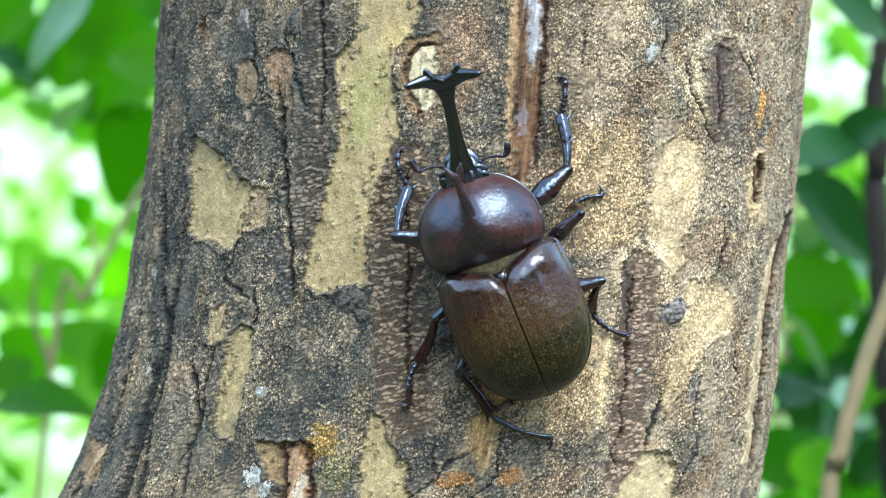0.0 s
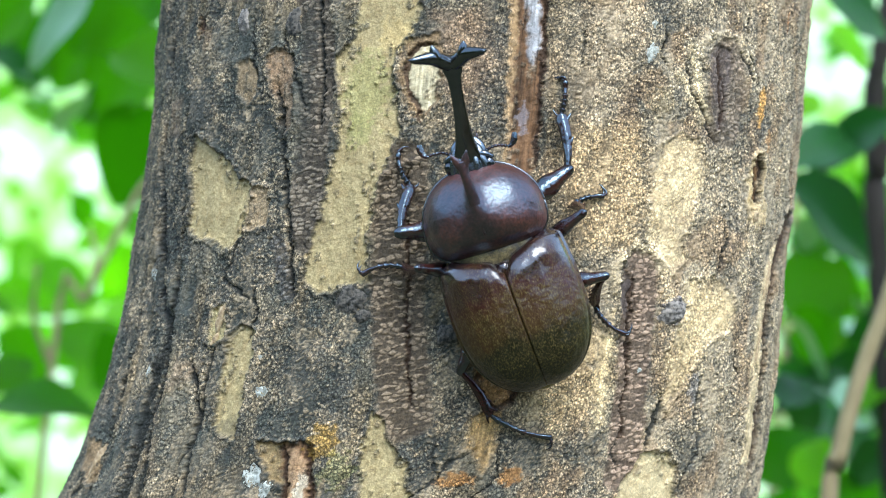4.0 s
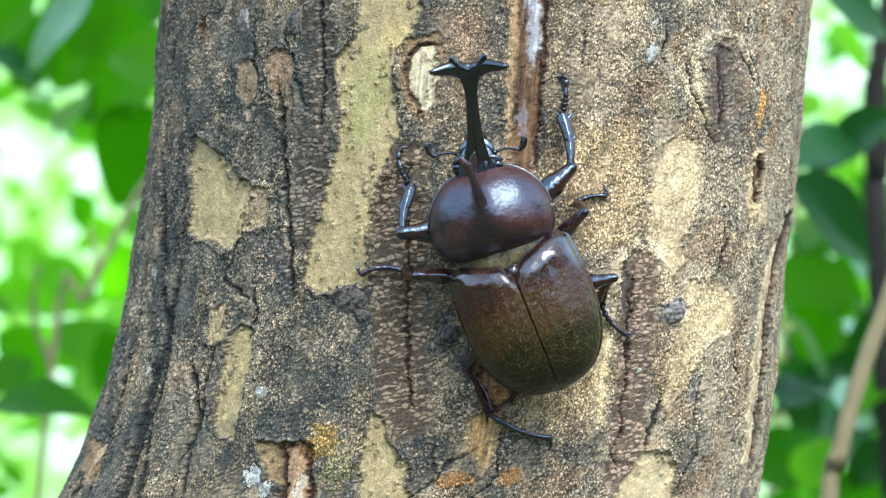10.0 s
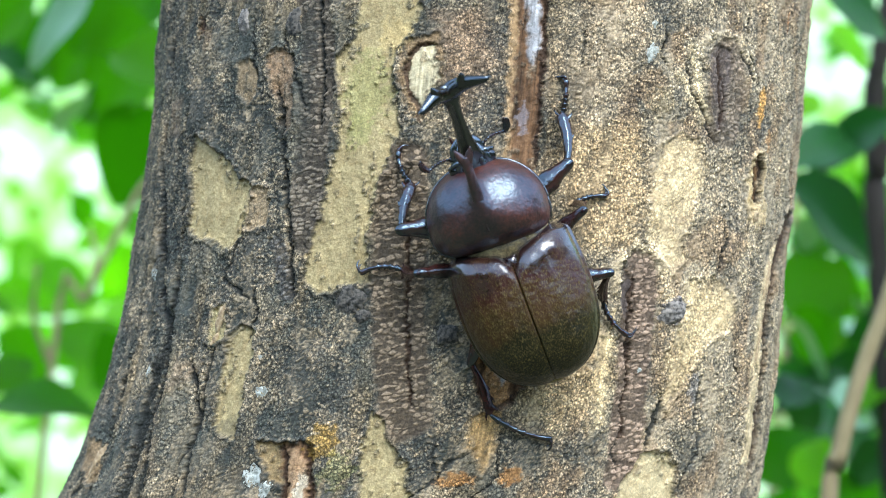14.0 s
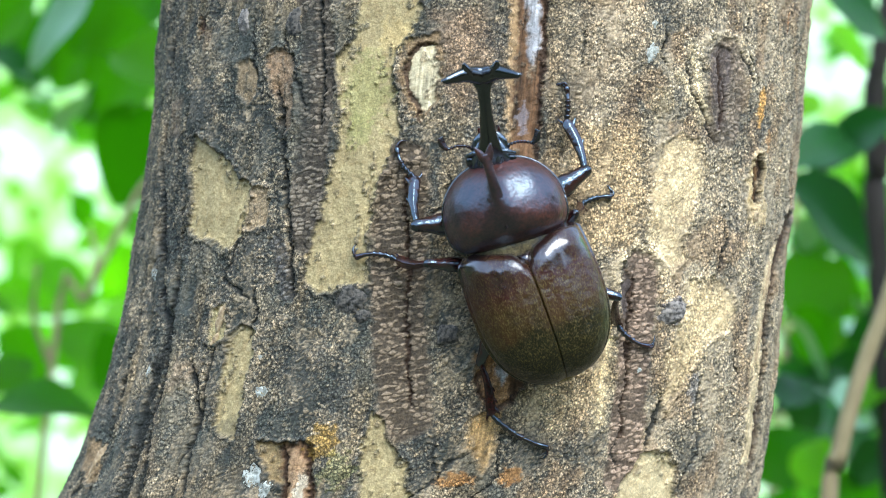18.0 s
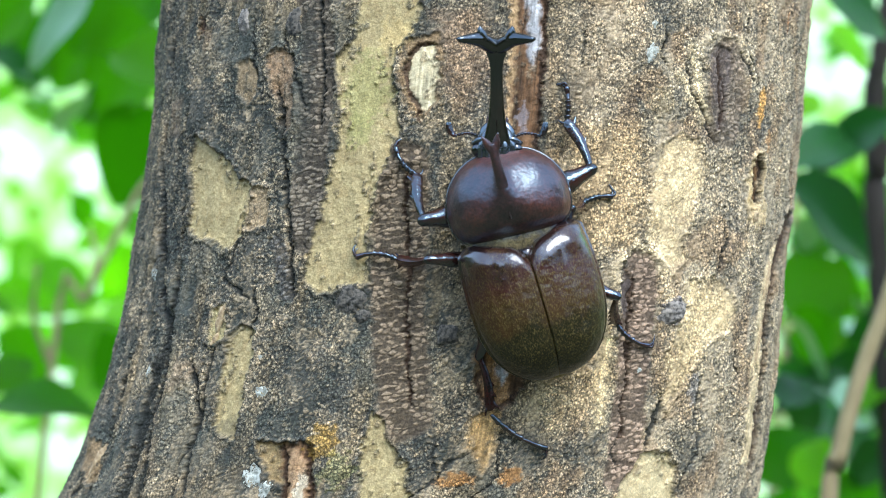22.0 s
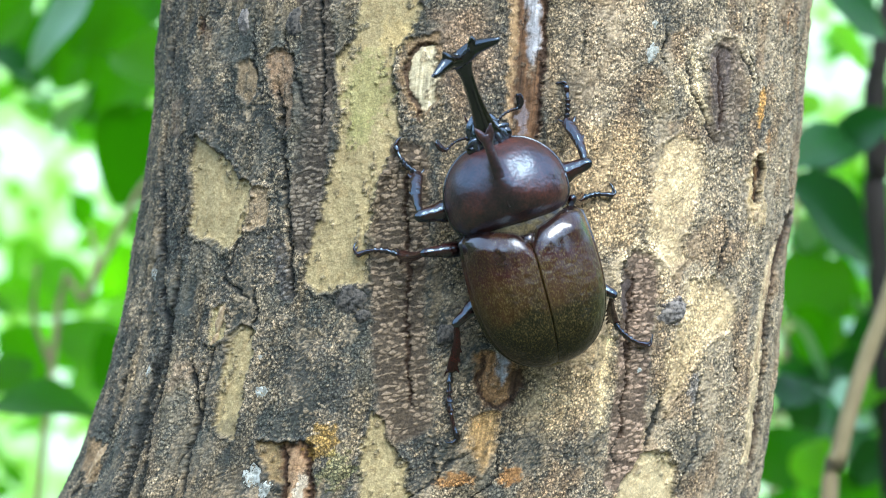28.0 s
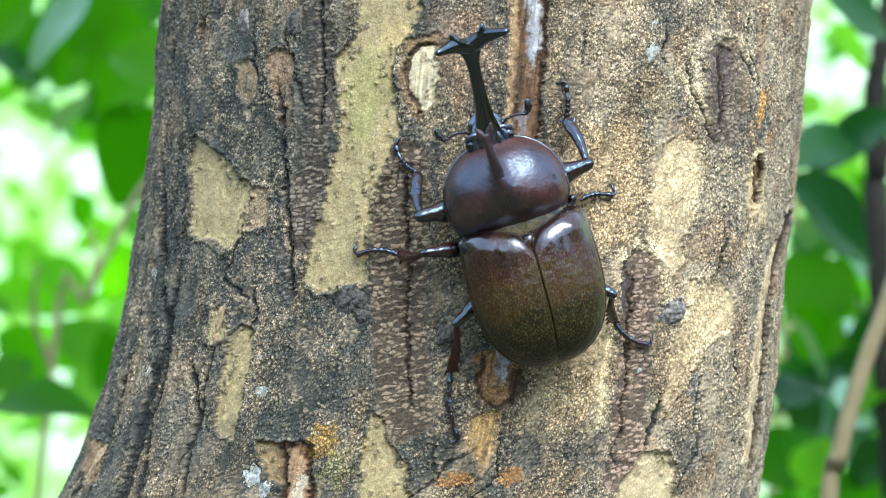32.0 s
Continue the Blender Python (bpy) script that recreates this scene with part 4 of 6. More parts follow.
def wing_shell():
    """Wing case: bare and glossy at its front edge, red-brown behind it, then olive under a nap of fine golden hairs that lie backwards."""
    m, n, l, p = material("wing_case_shell")
    at, parts_n = n.new("ShaderNodeTexCoord"), n.new("ShaderNodeSeparateXYZ")
    l.new(at.outputs["Object"], parts_n.inputs[0])
    cloud, wobble, span = n.new("ShaderNodeTexNoise"), n.new("ShaderNodeMath"), n.new("ShaderNodeMapRange")
    cloud.inputs["Scale"].default_value, cloud.inputs["Detail"].default_value = 150, 4
    l.new(at.outputs["Object"], cloud.inputs["Vector"])
    wobble.operation = "MULTIPLY_ADD"
    wobble.inputs[1].default_value = 0.019
    l.new(cloud.outputs[0], wobble.inputs[0])
    l.new(parts_n.outputs[1], wobble.inputs[2])
    span.inputs["From Min"].default_value, span.inputs["From Max"].default_value = -0.0125, 0.0150
    l.new(wobble.outputs[0], span.inputs["Value"])
    tone = n.new("ShaderNodeValToRGB")
    els = tone.color_ramp.elements
    els[0].position, els[0].color = 0.0, (0.009, 0.0085, 0.002, 1)
    els[1].position, els[1].color = 0.93, (0.012, 0.006, 0.007, 1)
    els.new(0.36).color = (0.013, 0.0100, 0.002, 1)
    els.new(0.54).color = (0.044, 0.020, 0.004, 1)
    els.new(0.70).color = (0.038, 0.009, 0.005, 1)
    l.new(span.outputs[0], tone.inputs[0])
    # the nap thins out towards the front edge
    nap = n.new("ShaderNodeMapRange")
    nap.inputs["From Min"].default_value, nap.inputs["From Max"].default_value = 0.72, 0.95
    nap.inputs["To Min"].default_value, nap.inputs["To Max"].default_value = 1.0, 0.0
    l.new(span.outputs[0], nap.inputs["Value"])
    mapping, hair, hair_tone, mix = n.new("ShaderNodeMapping"), n.new("ShaderNodeTexNoise"), n.new("ShaderNodeMapRange"), n.new("ShaderNodeMix")
    mapping.inputs["Scale"].default_value = (1, 0.4, 1)
    l.new(at.outputs["Object"], mapping.inputs["Vector"])
    hair.inputs["Scale"].default_value, hair.inputs["Detail"].default_value = 4800, 4
    l.new(mapping.outputs[0], hair.inputs["Vector"])
    hair_tone.inputs["From Min"].default_value, hair_tone.inputs["From Max"].default_value = 0.49, 0.68
    hair_tone.inputs["To Min"].default_value, hair_tone.inputs["To Max"].default_value = 0.0, 0.75
    l.new(hair.outputs[0], hair_tone.inputs["Value"])
    share = n.new("ShaderNodeMath")
    share.operation = "MULTIPLY"
    l.new(hair_tone.outputs[0], share.inputs[0])
    l.new(nap.outputs[0], share.inputs[1])
    mix.data_type = "RGBA"
    l.new(share.outputs[0], mix.inputs[0])
    l.new(tone.outputs[0], mix.inputs[6])
    mix.inputs[7].default_value = (0.124, 0.096, 0.030, 1)
    l.new(mix.outputs[2], p.inputs["Base Color"])
    rough = n.new("ShaderNodeMapRange")
    rough.inputs["To Min"].default_value, rough.inputs["To Max"].default_value = 0.17, 0.38
    l.new(nap.outputs[0], rough.inputs["Value"])
    l.new(rough.outputs[0], p.inputs["Roughness"])
    p.inputs["IOR"].default_value = 1.45
    # blue of reflected sky is tinted into the wing case's gloss
    p.inputs["Specular Tint"].default_value = (0.60, 0.84, 1.0, 1)
    bare = n.new("ShaderNodeMath")           # the bare front edge is lacquered
    bare.operation = "MULTIPLY_ADD"
    bare.inputs[1].default_value, bare.inputs[2].default_value = -0.85, 0.85
    l.new(nap.outputs[0], bare.inputs[0])
    l.new(bare.outputs[0], p.inputs["Coat Weight"])
    p.inputs["Coat IOR"].default_value, p.inputs["Coat Roughness"].default_value = 2.1, 0.16
    sheen = n.new("ShaderNodeMath")
    sheen.operation = "MULTIPLY"
    sheen.inputs[1].default_value = 0.04
    l.new(nap.outputs[0], sheen.inputs[0])
    l.new(sheen.outputs[0], p.inputs["Sheen Weight"])
    p.inputs["Sheen Roughness"].default_value = 0.35
    p.inputs["Sheen Tint"].default_value = (1.0, 0.9, 0.66, 1)
    dent, d, b = n.new("ShaderNodeTexNoise"), n.new("ShaderNodeBump"), n.new("ShaderNodeBump")
    dent.inputs["Scale"].default_value, dent.inputs["Detail"].default_value = 560, 4
    d.inputs["Distance"].default_value, d.inputs["Strength"].default_value = 0.00034, 1.0
    b.inputs["Distance"].default_value = 0.00002
    l.new(nap.outputs[0], b.inputs["Strength"])
    l.new(at.outputs["Object"], dent.inputs["Vector"])
    l.new(dent.outputs[0], d.inputs["Height"])
    l.new(d.outputs[0], b.inputs["Normal"])
    l.new(hair.outputs[0], b.inputs["Height"])
    l.new(b.outputs[0], p.inputs["Normal"])
    return m


M_ELYTRON = wing_shell()
M_PRONOTUM = chitin("pronotum_shell", (0.022, 0.008, 0.008), 0.36, (0.070, 0.018, 0.008), 130, 0.75, 0.0, ior=1.95, grain=(1900, 0.5, 1.7), sheen=(0.60, 0.82, 1.0), dents=(520, 0.00022))
M_RIM = chitin("rim_shell", (0.016, 0.014, 0.014), 0.2, (0.03, 0.022, 0.02), 200, 0.3, 0.3, ior=2.0, sheen=(0.7, 0.88, 1.0))
M_HORN = chitin("horn_shell", (0.004, 0.004, 0.003), 0.13, (0.010, 0.007, 0.004), 150, 0.15, 0.0, (1, 0.2, 1), grain=(2200, 0.6, 1.6), ior=1.95, sheen=(0.66, 0.86, 1.0), dents=(240, 0.00010))
M_HEAD = chitin("head_shell", (0.008, 0.011, 0.015), 0.26, (0.012, 0.010, 0.012), 300, 0.2, 0.0, ior=2.5, sheen=(0.7, 0.88, 1.0), dents=(520, 0.00014))
M_LEG = chitin("leg_shell", (0.006, 0.005, 0.007), 0.18, (0.040, 0.009, 0.005), 180, 0.5, 0.0, ior=2.0, sheen=(0.55, 0.85, 1.0), dents=(420, 0.00045))
M_RED = chitin("red_leg_shell", (0.040, 0.008, 0.005), 0.2, (0.010, 0.004, 0.004), 300, 0.25, 0.0, ior=1.55, dents=(420, 0.00014))
M_BELLY = chitin("belly_shell", (0.02, 0.012, 0.008), 0.4, (0.05, 0.03, 0.015), 200, 0.3)
M_FUR = chitin("pale_fur", (0.14, 0.11, 0.05), 0.6, (0.40, 0.33, 0.17), 400, 0.4, ior=1.4)
M_WAIST = chitin("waist_skin", (0.018, 0.013, 0.007), 0.32, (0.21, 0.165, 0.075), 460, 0.6, ior=1.5, dents=(420, 0.0006))
M_EYE = chitin("eye_shell", (0.006, 0.006, 0.007), 0.12, None, 600, 0.0, 0.3)


def grid_mesh(X, Y, Zs):
    """A bmesh from square arrays of mm."""
    bm = bmesh.new()
    rows, cols = X.shape
    vs = [[bm.verts.new((X[i, j] / 1000, Y[i, j] / 1000, Zs[i, j] / 1000)) for j in range(cols)] for i in range(rows)]
    for i in range(rows - 1):
        for j in range(cols - 1):
            bm.faces.new((vs[i][j], vs[i][j + 1], vs[i + 1][j + 1], vs[i + 1][j]))
    bmesh.ops.remove_doubles(bm, verts=bm.verts, dist=1e-6)
    bmesh.ops.recalc_face_normals(bm, faces=bm.faces)
    return bm


def power(v, p):
    return np.sign(v) * np.abs(v) ** p


def smooth_path(points, n):
    """Points with their sizes, drawn out along a soft curve."""
    p = np.array(points, float)
    p = np.vstack([2 * p[0] - p[1], p, 2 * p[-1] - p[-2]])
    out = []
    for u in np.linspace(0, len(points) - 1 - 1e-6, n):
        k = int(u)
        t = u - k
        a, b, c, d = p[k:k + 4]
        out.append(0.5 * (2 * b + (c - a) * t + (2 * a - 5 * b + 4 * c - d) * t * t + (3 * b - a - 3 * c + d) * t ** 3))
    return np.array(out)


def tube(bm, points, n=14, sides_n=12, cap=True, edge=1.0, flutes=0.0):
    """A limb along points (x, y, z, half width, half depth), mm; widths lie across the line and flat to z. edge over 1 draws the
    section out into ridges; flutes: depth of the grooves that run along it."""
    p = smooth_path(points, n)
    rings = []
    for i, row in enumerate(p):
        way = p[min(i + 1, n - 1), :3] - p[max(i - 1, 0), :3]
        way = way / (np.linalg.norm(way) + 1e-9)
        side = np.cross(way, (0, 0, 1.0))
        if np.linalg.norm(side) < 0.2:
            side = np.cross(way, (0, 1.0, 0))
        side = side / np.linalg.norm(side)
        up = np.cross(side, way)
        rw, rd = max(row[3], 0.02), max(row[4], 0.02)
        ring = []
        for k in range(sides_n):
            a = 2 * math.pi * k / sides_n
            c, d = math.cos(a), math.sin(a)
            f = 1 - flutes * (0.5 + 0.5 * math.cos(6 * a))
            q = row[:3] + (side * rw * power(c, edge) + up * rd * power(d, edge)) * f
            ring.append(bm.verts.new(q / 1000))
        rings.append(ring)
    for a, b in zip(rings, rings[1:]):
        for k in range(sides_n):
            bm.faces.new((a[k], a[(k + 1) % sides_n], b[(k + 1) % sides_n], b[k]))
    if cap:
        for ring, row in ((rings[0], p[0]), (rings[-1], p[-1])):
            v = bm.verts.new(row[:3] / 1000)
            for k in range(sides_n):
                bm.faces.new((v, ring[k], ring[(k + 1) % sides_n]))
    return bm


def limb(points, n=14, sides_n=12, edge=1.0):
    bm = tube(bmesh.new(), points, n, sides_n, True, edge)
    bmesh.ops.recalc_face_normals(bm, faces=bm.faces)
    return bm


def ball(x, y, z, rx, ry, rz):
    bm = bmesh.new()
    bmesh.ops.create_uvsphere(bm, u_segments=24, v_segments=16, radius=0.001)
    for v in bm.verts:
        v.co = Vector((v.co.x * rx + x / 1000, v.co.y * ry + y / 1000, v.co.z * rz + z / 1000))
    return bm


def elytron(side):
    """One wing case: side -1 or 1. Square shoulders, nearly straight flanks, a steep glossy front edge and a full round end."""
    t = np.concatenate([np.sin(np.linspace(-math.pi / 2, 0, 40)), np.linspace(0, 1, 34)[1:], [1.0, 1.0, 1.0]])
    u = np.concatenate([np.linspace(0, 0.1, 14)[:-1], np.sin(np.linspace(math.asin(0.1), math.pi / 2, 38)), [1.0, 0.985, 0.95]])
    drop = np.concatenate([np.zeros(len(u) - 3), [-0.45, -1.0, -1.7]])
    T, U = np.meshgrid(t, u, indexing="ij")
    D = np.broadcast_to(drop, T.shape)
    ahead = 9.6 * np.maximum(T, 0)
    half = np.where(T > 0, 12.5 - 0.0088 * ahead ** 2, 12.5 * np.maximum(1 - np.abs(T) ** 2.4, 0) ** 0.42)
    half = half - 1.3 * step(0.86, 1.0, T) ** 2
    X = 0.05 + U * half
    front = 3.1 + 2.4 * np.minimum(X / 8.5, 1) - 0.1 * step(9.0, 12.0, X) - 2.0 * np.exp(-(X / 1.2) ** 2)
    Y = np.where(T > 0, -5.0 + T * (front + 5.0), -5.0 + 16.6 * T)
    Y = Y + 0.35 * np.exp(-(X / 1.3) ** 2) * step(17.5, 20.9, -Y)
    back = (front - Y) * (T > 0) + 99 * (T <= 0)          # mm behind the front edge
    along = np.where(T > 0, 0.58 + 0.42 * np.sqrt(np.maximum(1 - np.maximum(1 - back / 4.2, 0) ** 2, 0)), np.maximum(1 - np.abs(T) ** 2.6, 0) ** 0.60)
    Zs = 8.7 * along * np.maximum(1 - U ** 2.5, 0) ** 0.60
    # suture with a groove beside it, faint ribs, humps at the shoulder and near the end
    Zs = Zs - 0.35 * np.exp(-((X - 0.05) / 0.12) ** 2) * along - 0.035 * np.exp(-((X - 0.75) / 0.10) ** 2) * along
    for rib in (3.4, 6.0, 8.6):
        Zs = Zs + 0.10 * np.exp(-((X - rib * half / 12.5) / 0.5) ** 2) * along * (T < 0.75)
    Zs = Zs + 0.55 * np.exp(-((X - 8.6) / 1.7) ** 2 - ((Y - 1.6) / 1.7) ** 2) + 0.45 * np.exp(-((X - 6.6) / 2.2) ** 2 - ((Y + 16) / 1.8) ** 2)
    # a thin flat margin along the flank
    Zs = np.where(U > 0.955, np.maximum(Zs, 0) * 0.25 + 0.75 * 0.9 * along, Zs) - 0.25 * np.exp(-((U - 0.945) / 0.012) ** 2) * along
    # the front edge turns down
    for k, (fall, forward) in enumerate(((0.5, 0.22), (1.3, 0.20), (4.5, -0.4))):
        Zs[-3 + k] = Zs[-4] - fall
        Y[-3 + k] += forward
    return grid_mesh(side * X, Y, Zs + D)


def disc_dome(outline, height, power_r, power_z, rings=26, spokes=72, rim=0.25):
    """A dome over an outline (a function of the angle, mm), with a beaded rim turned under."""
    rr = np.concatenate([np.sin(np.linspace(0, math.pi / 2, rings)), [1.015, 1.01, 0.97, 0.9]])
    a = np.linspace(0, 2 * math.pi, spokes + 1)
    R, A = np.meshgrid(rr, a, indexing="ij")
    ox, oy = outline(A)
    Zs = height * np.maximum(1 - np.minimum(R, 1) ** power_r, 0) ** power_z
    Zs[-4:] += np.array([0.0, -0.35, -0.7, -1.2])[:, None]
    Zs += rim * np.exp(-((R - 0.985) / 0.012) ** 2)
    return R * ox, R * oy, Zs


def pronotum_outline(A):
    c, s = np.cos(A), np.sin(A)
    p = np.where(s > 0, 1.95, 3.1)
    x = 11.3 * power(c, 2 / p)
    y = -0.5 + np.where(s > 0, 10.2, 7.0) * power(s, 2 / p)
    y = y - 0.35 * np.exp(-(x / 5.5) ** 2) * (s < 0) - 0.9 * np.exp(-(x / 4.0) ** 2) * (s > 0)
    return x, y


def build_pronotum(parent):
    X, Y, Zs = disc_dome(pronotum_outline, 9.4, 2.2, 0.58, rim=0.0)
    # a keel widens back from the horn's foot and fades out on the disc
    rise = step(-4.5, 4.5, Y) * (1 - step(5.0, 8.5, Y))
    Zs += 2.3 * rise * np.exp(-((X + 0.3) / (1.2 + 1.7 * (1 - step(-3, 4, Y)))) ** 2)
    Zs -= 0.35 * np.exp(-((np.abs(X) - 4.2) / 1.6) ** 2 - ((Y - 4.5) / 2.6) ** 2)
    ob = part("pronotum", grid_mesh(X, Y, Zs), M_PRONOTUM, parent, "domed red-brown polished pronotum")
    bm = tube(bmesh.new(), [(-0.25, -3.6, 8.4, 0.25, 0.2), (-0.3, -0.6, 9.6, 0.8, 0.6), (-0.3, 2.6, 10.3, 1.05, 0.95), (-0.35, 5.0, 11.2, 0.95, 0.95), (-0.4, 7.4, 12.0, 0.85, 0.8), (-0.4, 9.0, 12.5, 1.0, 0.6), (-0.4, 9.9, 12.8, 1.15, 0.4)], 28, 16, True, 1.1)
    for s in (-1, 1):
        tube(bm, [(-0.4 + s * 0.35, 8.9, 12.4, 0.75, 0.5), (-0.4 + s * 0.9, 10.2, 12.9, 0.66, 0.4), (-0.4 + s * 1.5, 11.5, 13.4, 0.1, 0.1)], 10)
    bmesh.ops.recalc_face_normals(bm, faces=bm.faces)
    part("thoracic_horn", bm, M_PRONOTUM, ob, "short forked horn rising from the pronotum")
    # a raised bead runs round the edge
    bm = bmesh.new()
    ring = [(*[float(v) for v in pronotum_outline(np.array(a))], 0.35, 0.27, 0.3) for a in np.linspace(0.001, 2 * math.pi + 0.001, 90)]
    tube(bm, ring, 160, 8)
    bmesh.ops.recalc_face_normals(bm, faces=bm.faces)
    part("rim", bm, M_RIM, ob, "thin polished rim of the pronotum")
    part("prothorax_underside", ball(0, 0.6, -1.6, 9.4, 6.6, 4.2), M_BELLY, ob, "dark shining underside")
    return ob


FORK = Vector((0.0, 19.37, 6.974))
TIP = Vector((6.95, 20.6, 11.2))


def build_head(parent):
    bm = ball(0, 1.2, -0.4, 3.9, 3.6, 2.6)
    # clypeus and cheeks: flat glossy planes that run up to the horn's foot
    for s in (-1, 1):
        tube(bm, [(s * 0.6, 5.2, 0.2, 0.9, 0.5), (s * 1.9, 3.6, 0.9, 0.9, 0.6), (s * 2.7, 1.6, 1.2, 0.8, 0.6), (s * 3.0, -0.6, 0.9, 0.5, 0.4)], 16, 12, True, 1.4)
        tube(bm, [(s * 1.2, 3.4, 1.5, 0.55, 0.5), (s * 1.5, 1.4, 2.0, 0.6, 0.5), (s * 1.6, -0.8, 1.7, 0.4, 0.4)], 12, 10, True, 1.4)
    tube(bm, [(-2.7, 2.4, -0.2, 0.6, 0.5), (-2.1, 4.5, -0.4, 1.0, 0.7), (0, 5.5, -0.6, 1.3, 0.7), (2.1, 4.5, -0.4, 1.0, 0.7), (2.7, 2.4, -0.2, 0.6, 0.5)], 20, 12, True, 1.3)
    bmesh.ops.recalc_face_normals(bm, faces=bm.faces)
    ob = part("head", bm, M_HEAD, parent, "glossy black head")
    f = FORK
    bm = tube(bmesh.new(), [(0, 1.4, 0.6, 3.0, 1.5), (0, 3.0, 1.2, 2.65, 1.6), (0, 4.6, 1.75, 2.15, 1.6), (0, 6.6, 2.4, 1.72, 1.45), (0, f.y * 0.50, f.z * 0.48, 1.38, 1.25),
                            (0, f.y * 0.72, f.z * 0.70, 1.22, 1.1), (0, f.y * 0.86, f.z * 0.85, 1.4, 1.05), (0, f.y * 0.95, f.z * 0.95, 2.0, 0.95), (0, f.y + 0.7, f.z + 0.1, 2.3, 0.6)], 44, 24, True, 1.1, 0.10)
    for s in (-1, 1):
        x, y, z = TIP.x * s, TIP.y, TIP.z
        mx, my, mz = s * 2.9, f.y + 0.45 * (y - f.y) + 0.6, f.z + 0.40 * (z - f.z)
        tube(bm, [(0, f.y - 0.3, f.z - 0.1, 1.2, 0.9), (s * 1.3, f.y + 0.35, f.z + 0.12 * (z - f.z), 1.35, 1.0), (mx, my, mz, 1.3, 1.0),
                  (0.45 * x + 0.55 * mx, 0.45 * y + 0.55 * my, 0.45 * z + 0.55 * mz, 0.95, 0.8), (0.8 * x + 0.2 * mx, 0.8 * y + 0.2 * my - 0.1, 0.8 * z + 0.2 * mz, 0.62, 0.55), (0.97 * x, y, 0.97 * z, 0.3, 0.3), (x, y, z, 0.08, 0.08)], 34, 18)
        # the arms' rounded fore side
        tube(bm, [(0, f.y + 0.4, f.z - 0.9, 1.1, 1.0), (s * 1.4, f.y + 0.85, f.z - 0.5, 1.05, 0.9), (mx, my + 0.35, mz - 0.6, 0.95, 0.85), (0.6 * x + 0.4 * mx, 0.6 * y + 0.4 * my + 0.1, 0.6 * z + 0.4 * mz - 0.3, 0.6, 0.5), (0.9 * x, y, 0.92 * z, 0.15, 0.15)], 20, 14)
        tube(bm, [(s * 2.3, my - 0.2, mz - 0.2, 1.15, 0.9), (s * 2.6, my + 1.0, mz + 0.1, 0.9, 0.75), (s * 2.8, my + 1.9, mz + 0.3, 0.5, 0.45), (s * 2.85, my + 2.3, mz + 0.4, 0.2, 0.2), (s * 2.87, my + 2.4, mz + 0.42, 0.05, 0.05)], 18, 14)
    bmesh.ops.recalc_face_normals(bm, faces=bm.faces)
    part("horn", bm, M_HORN, ob, "long black horn forked at its end")
    for s in (-1, 1):
        part("eye", ball(s * 3.5, 1.1, 0.3, 1.15, 1.35, 1.1), M_EYE, ob, "round black eye")
        part("eye_ridge", limb([(s * 1.9, 3.0, 1.3, 0.5, 0.4), (s * 3.1, 2.9, 1.3, 0.55, 0.4), (s * 4.5, 2.2, 0.5, 0.35, 0.3)], 12, 10, 1.3), M_HEAD, ob)
        # antenna: a chain of small beads, then three leaves of the club, held together
        bm = bmesh.new()
        chain = smooth_path([(s * 3.0, 3.3, -0.5, 0, 0), (s * 4.6, 4.0, -0.3, 0, 0), (s * 6.2, 4.0, -0.3, 0, 0), (s * 7.7, 3.6, -0.3, 0, 0)], 9)
        for k, (a, b) in enumerate(zip(chain, chain[1:])):
            c = (a + b) / 2
            w = 0.34 if k else 0.5
            tube(bm, [(*a[:3], w * 0.55, w * 0.5), (*(0.4 * a[:3] + 0.6 * b[:3]), w, w * 0.9), (*b[:3], w * 0.55, w * 0.5)], 7, 8)
        for k in range(3):
            tube(bm, [(s * (7.5 + 0.1 * k), 3.5, -0.4 + 0.2 * k, 0.25, 0.16), (s * (8.3 + 0.16 * k), 4.4, -0.5 + 0.3 * k, 0.46, 0.17), (s * (8.5 + 0.24 * k), 5.6, -0.6 + 0.35 * k, 0.34, 0.15), (s * (8.45 + 0.26 * k), 6.1, -0.6 + 0.36 * k, 0.08, 0.06)], 10, 8)
        bmesh.ops.recalc_face_normals(bm, faces=bm.faces)
        part("antenna", bm, M_LEG, ob, "short jointed antenna with a leafy club")
        part("palp", limb([(s * 1.4, 5.0, -1.2, 0.3, 0.3), (s * 1.8, 6.2, -1.3, 0.25, 0.25), (s * 1.7, 7.1, -1.5, 0.1, 0.1)], 8, 8), M_RED, ob)
    return ob


def build_femur(parent, length, wide, mat):
    """From the knee at its origin back along -y: a flattened club with a groove that takes the shin."""
    ob = part("femur", limb([(0, wide * 0.74, 0, 0.04, 0.04), (0, wide * 0.68, 0, wide * 0.25, wide * 0.22), (0, wide * 0.50, 0, wide * 0.47, wide * 0.42), (0, wide * 0.20, 0, wide * 0.64, wide * 0.56), (0, -wide * 0.25, 0, wide * 0.72, wide * 0.64), (0, -length * 0.3, 0, wide * 0.90, wide * 0.78),
                             (0, -length * 0.5, 0, wide * 1.2, wide * 0.88), (0, -length * 0.8, 0, wide * 1.1, wide * 0.85), (0, -length, 0, wide * 0.7, wide * 0.6)], 38, 20, 1.25), mat, parent)
    part("knee", ball(0, 0.1, 0, wide * 0.5, wide * 0.5, wide * 0.56), M_LEG, ob, "shiny rounded knee")
    return ob


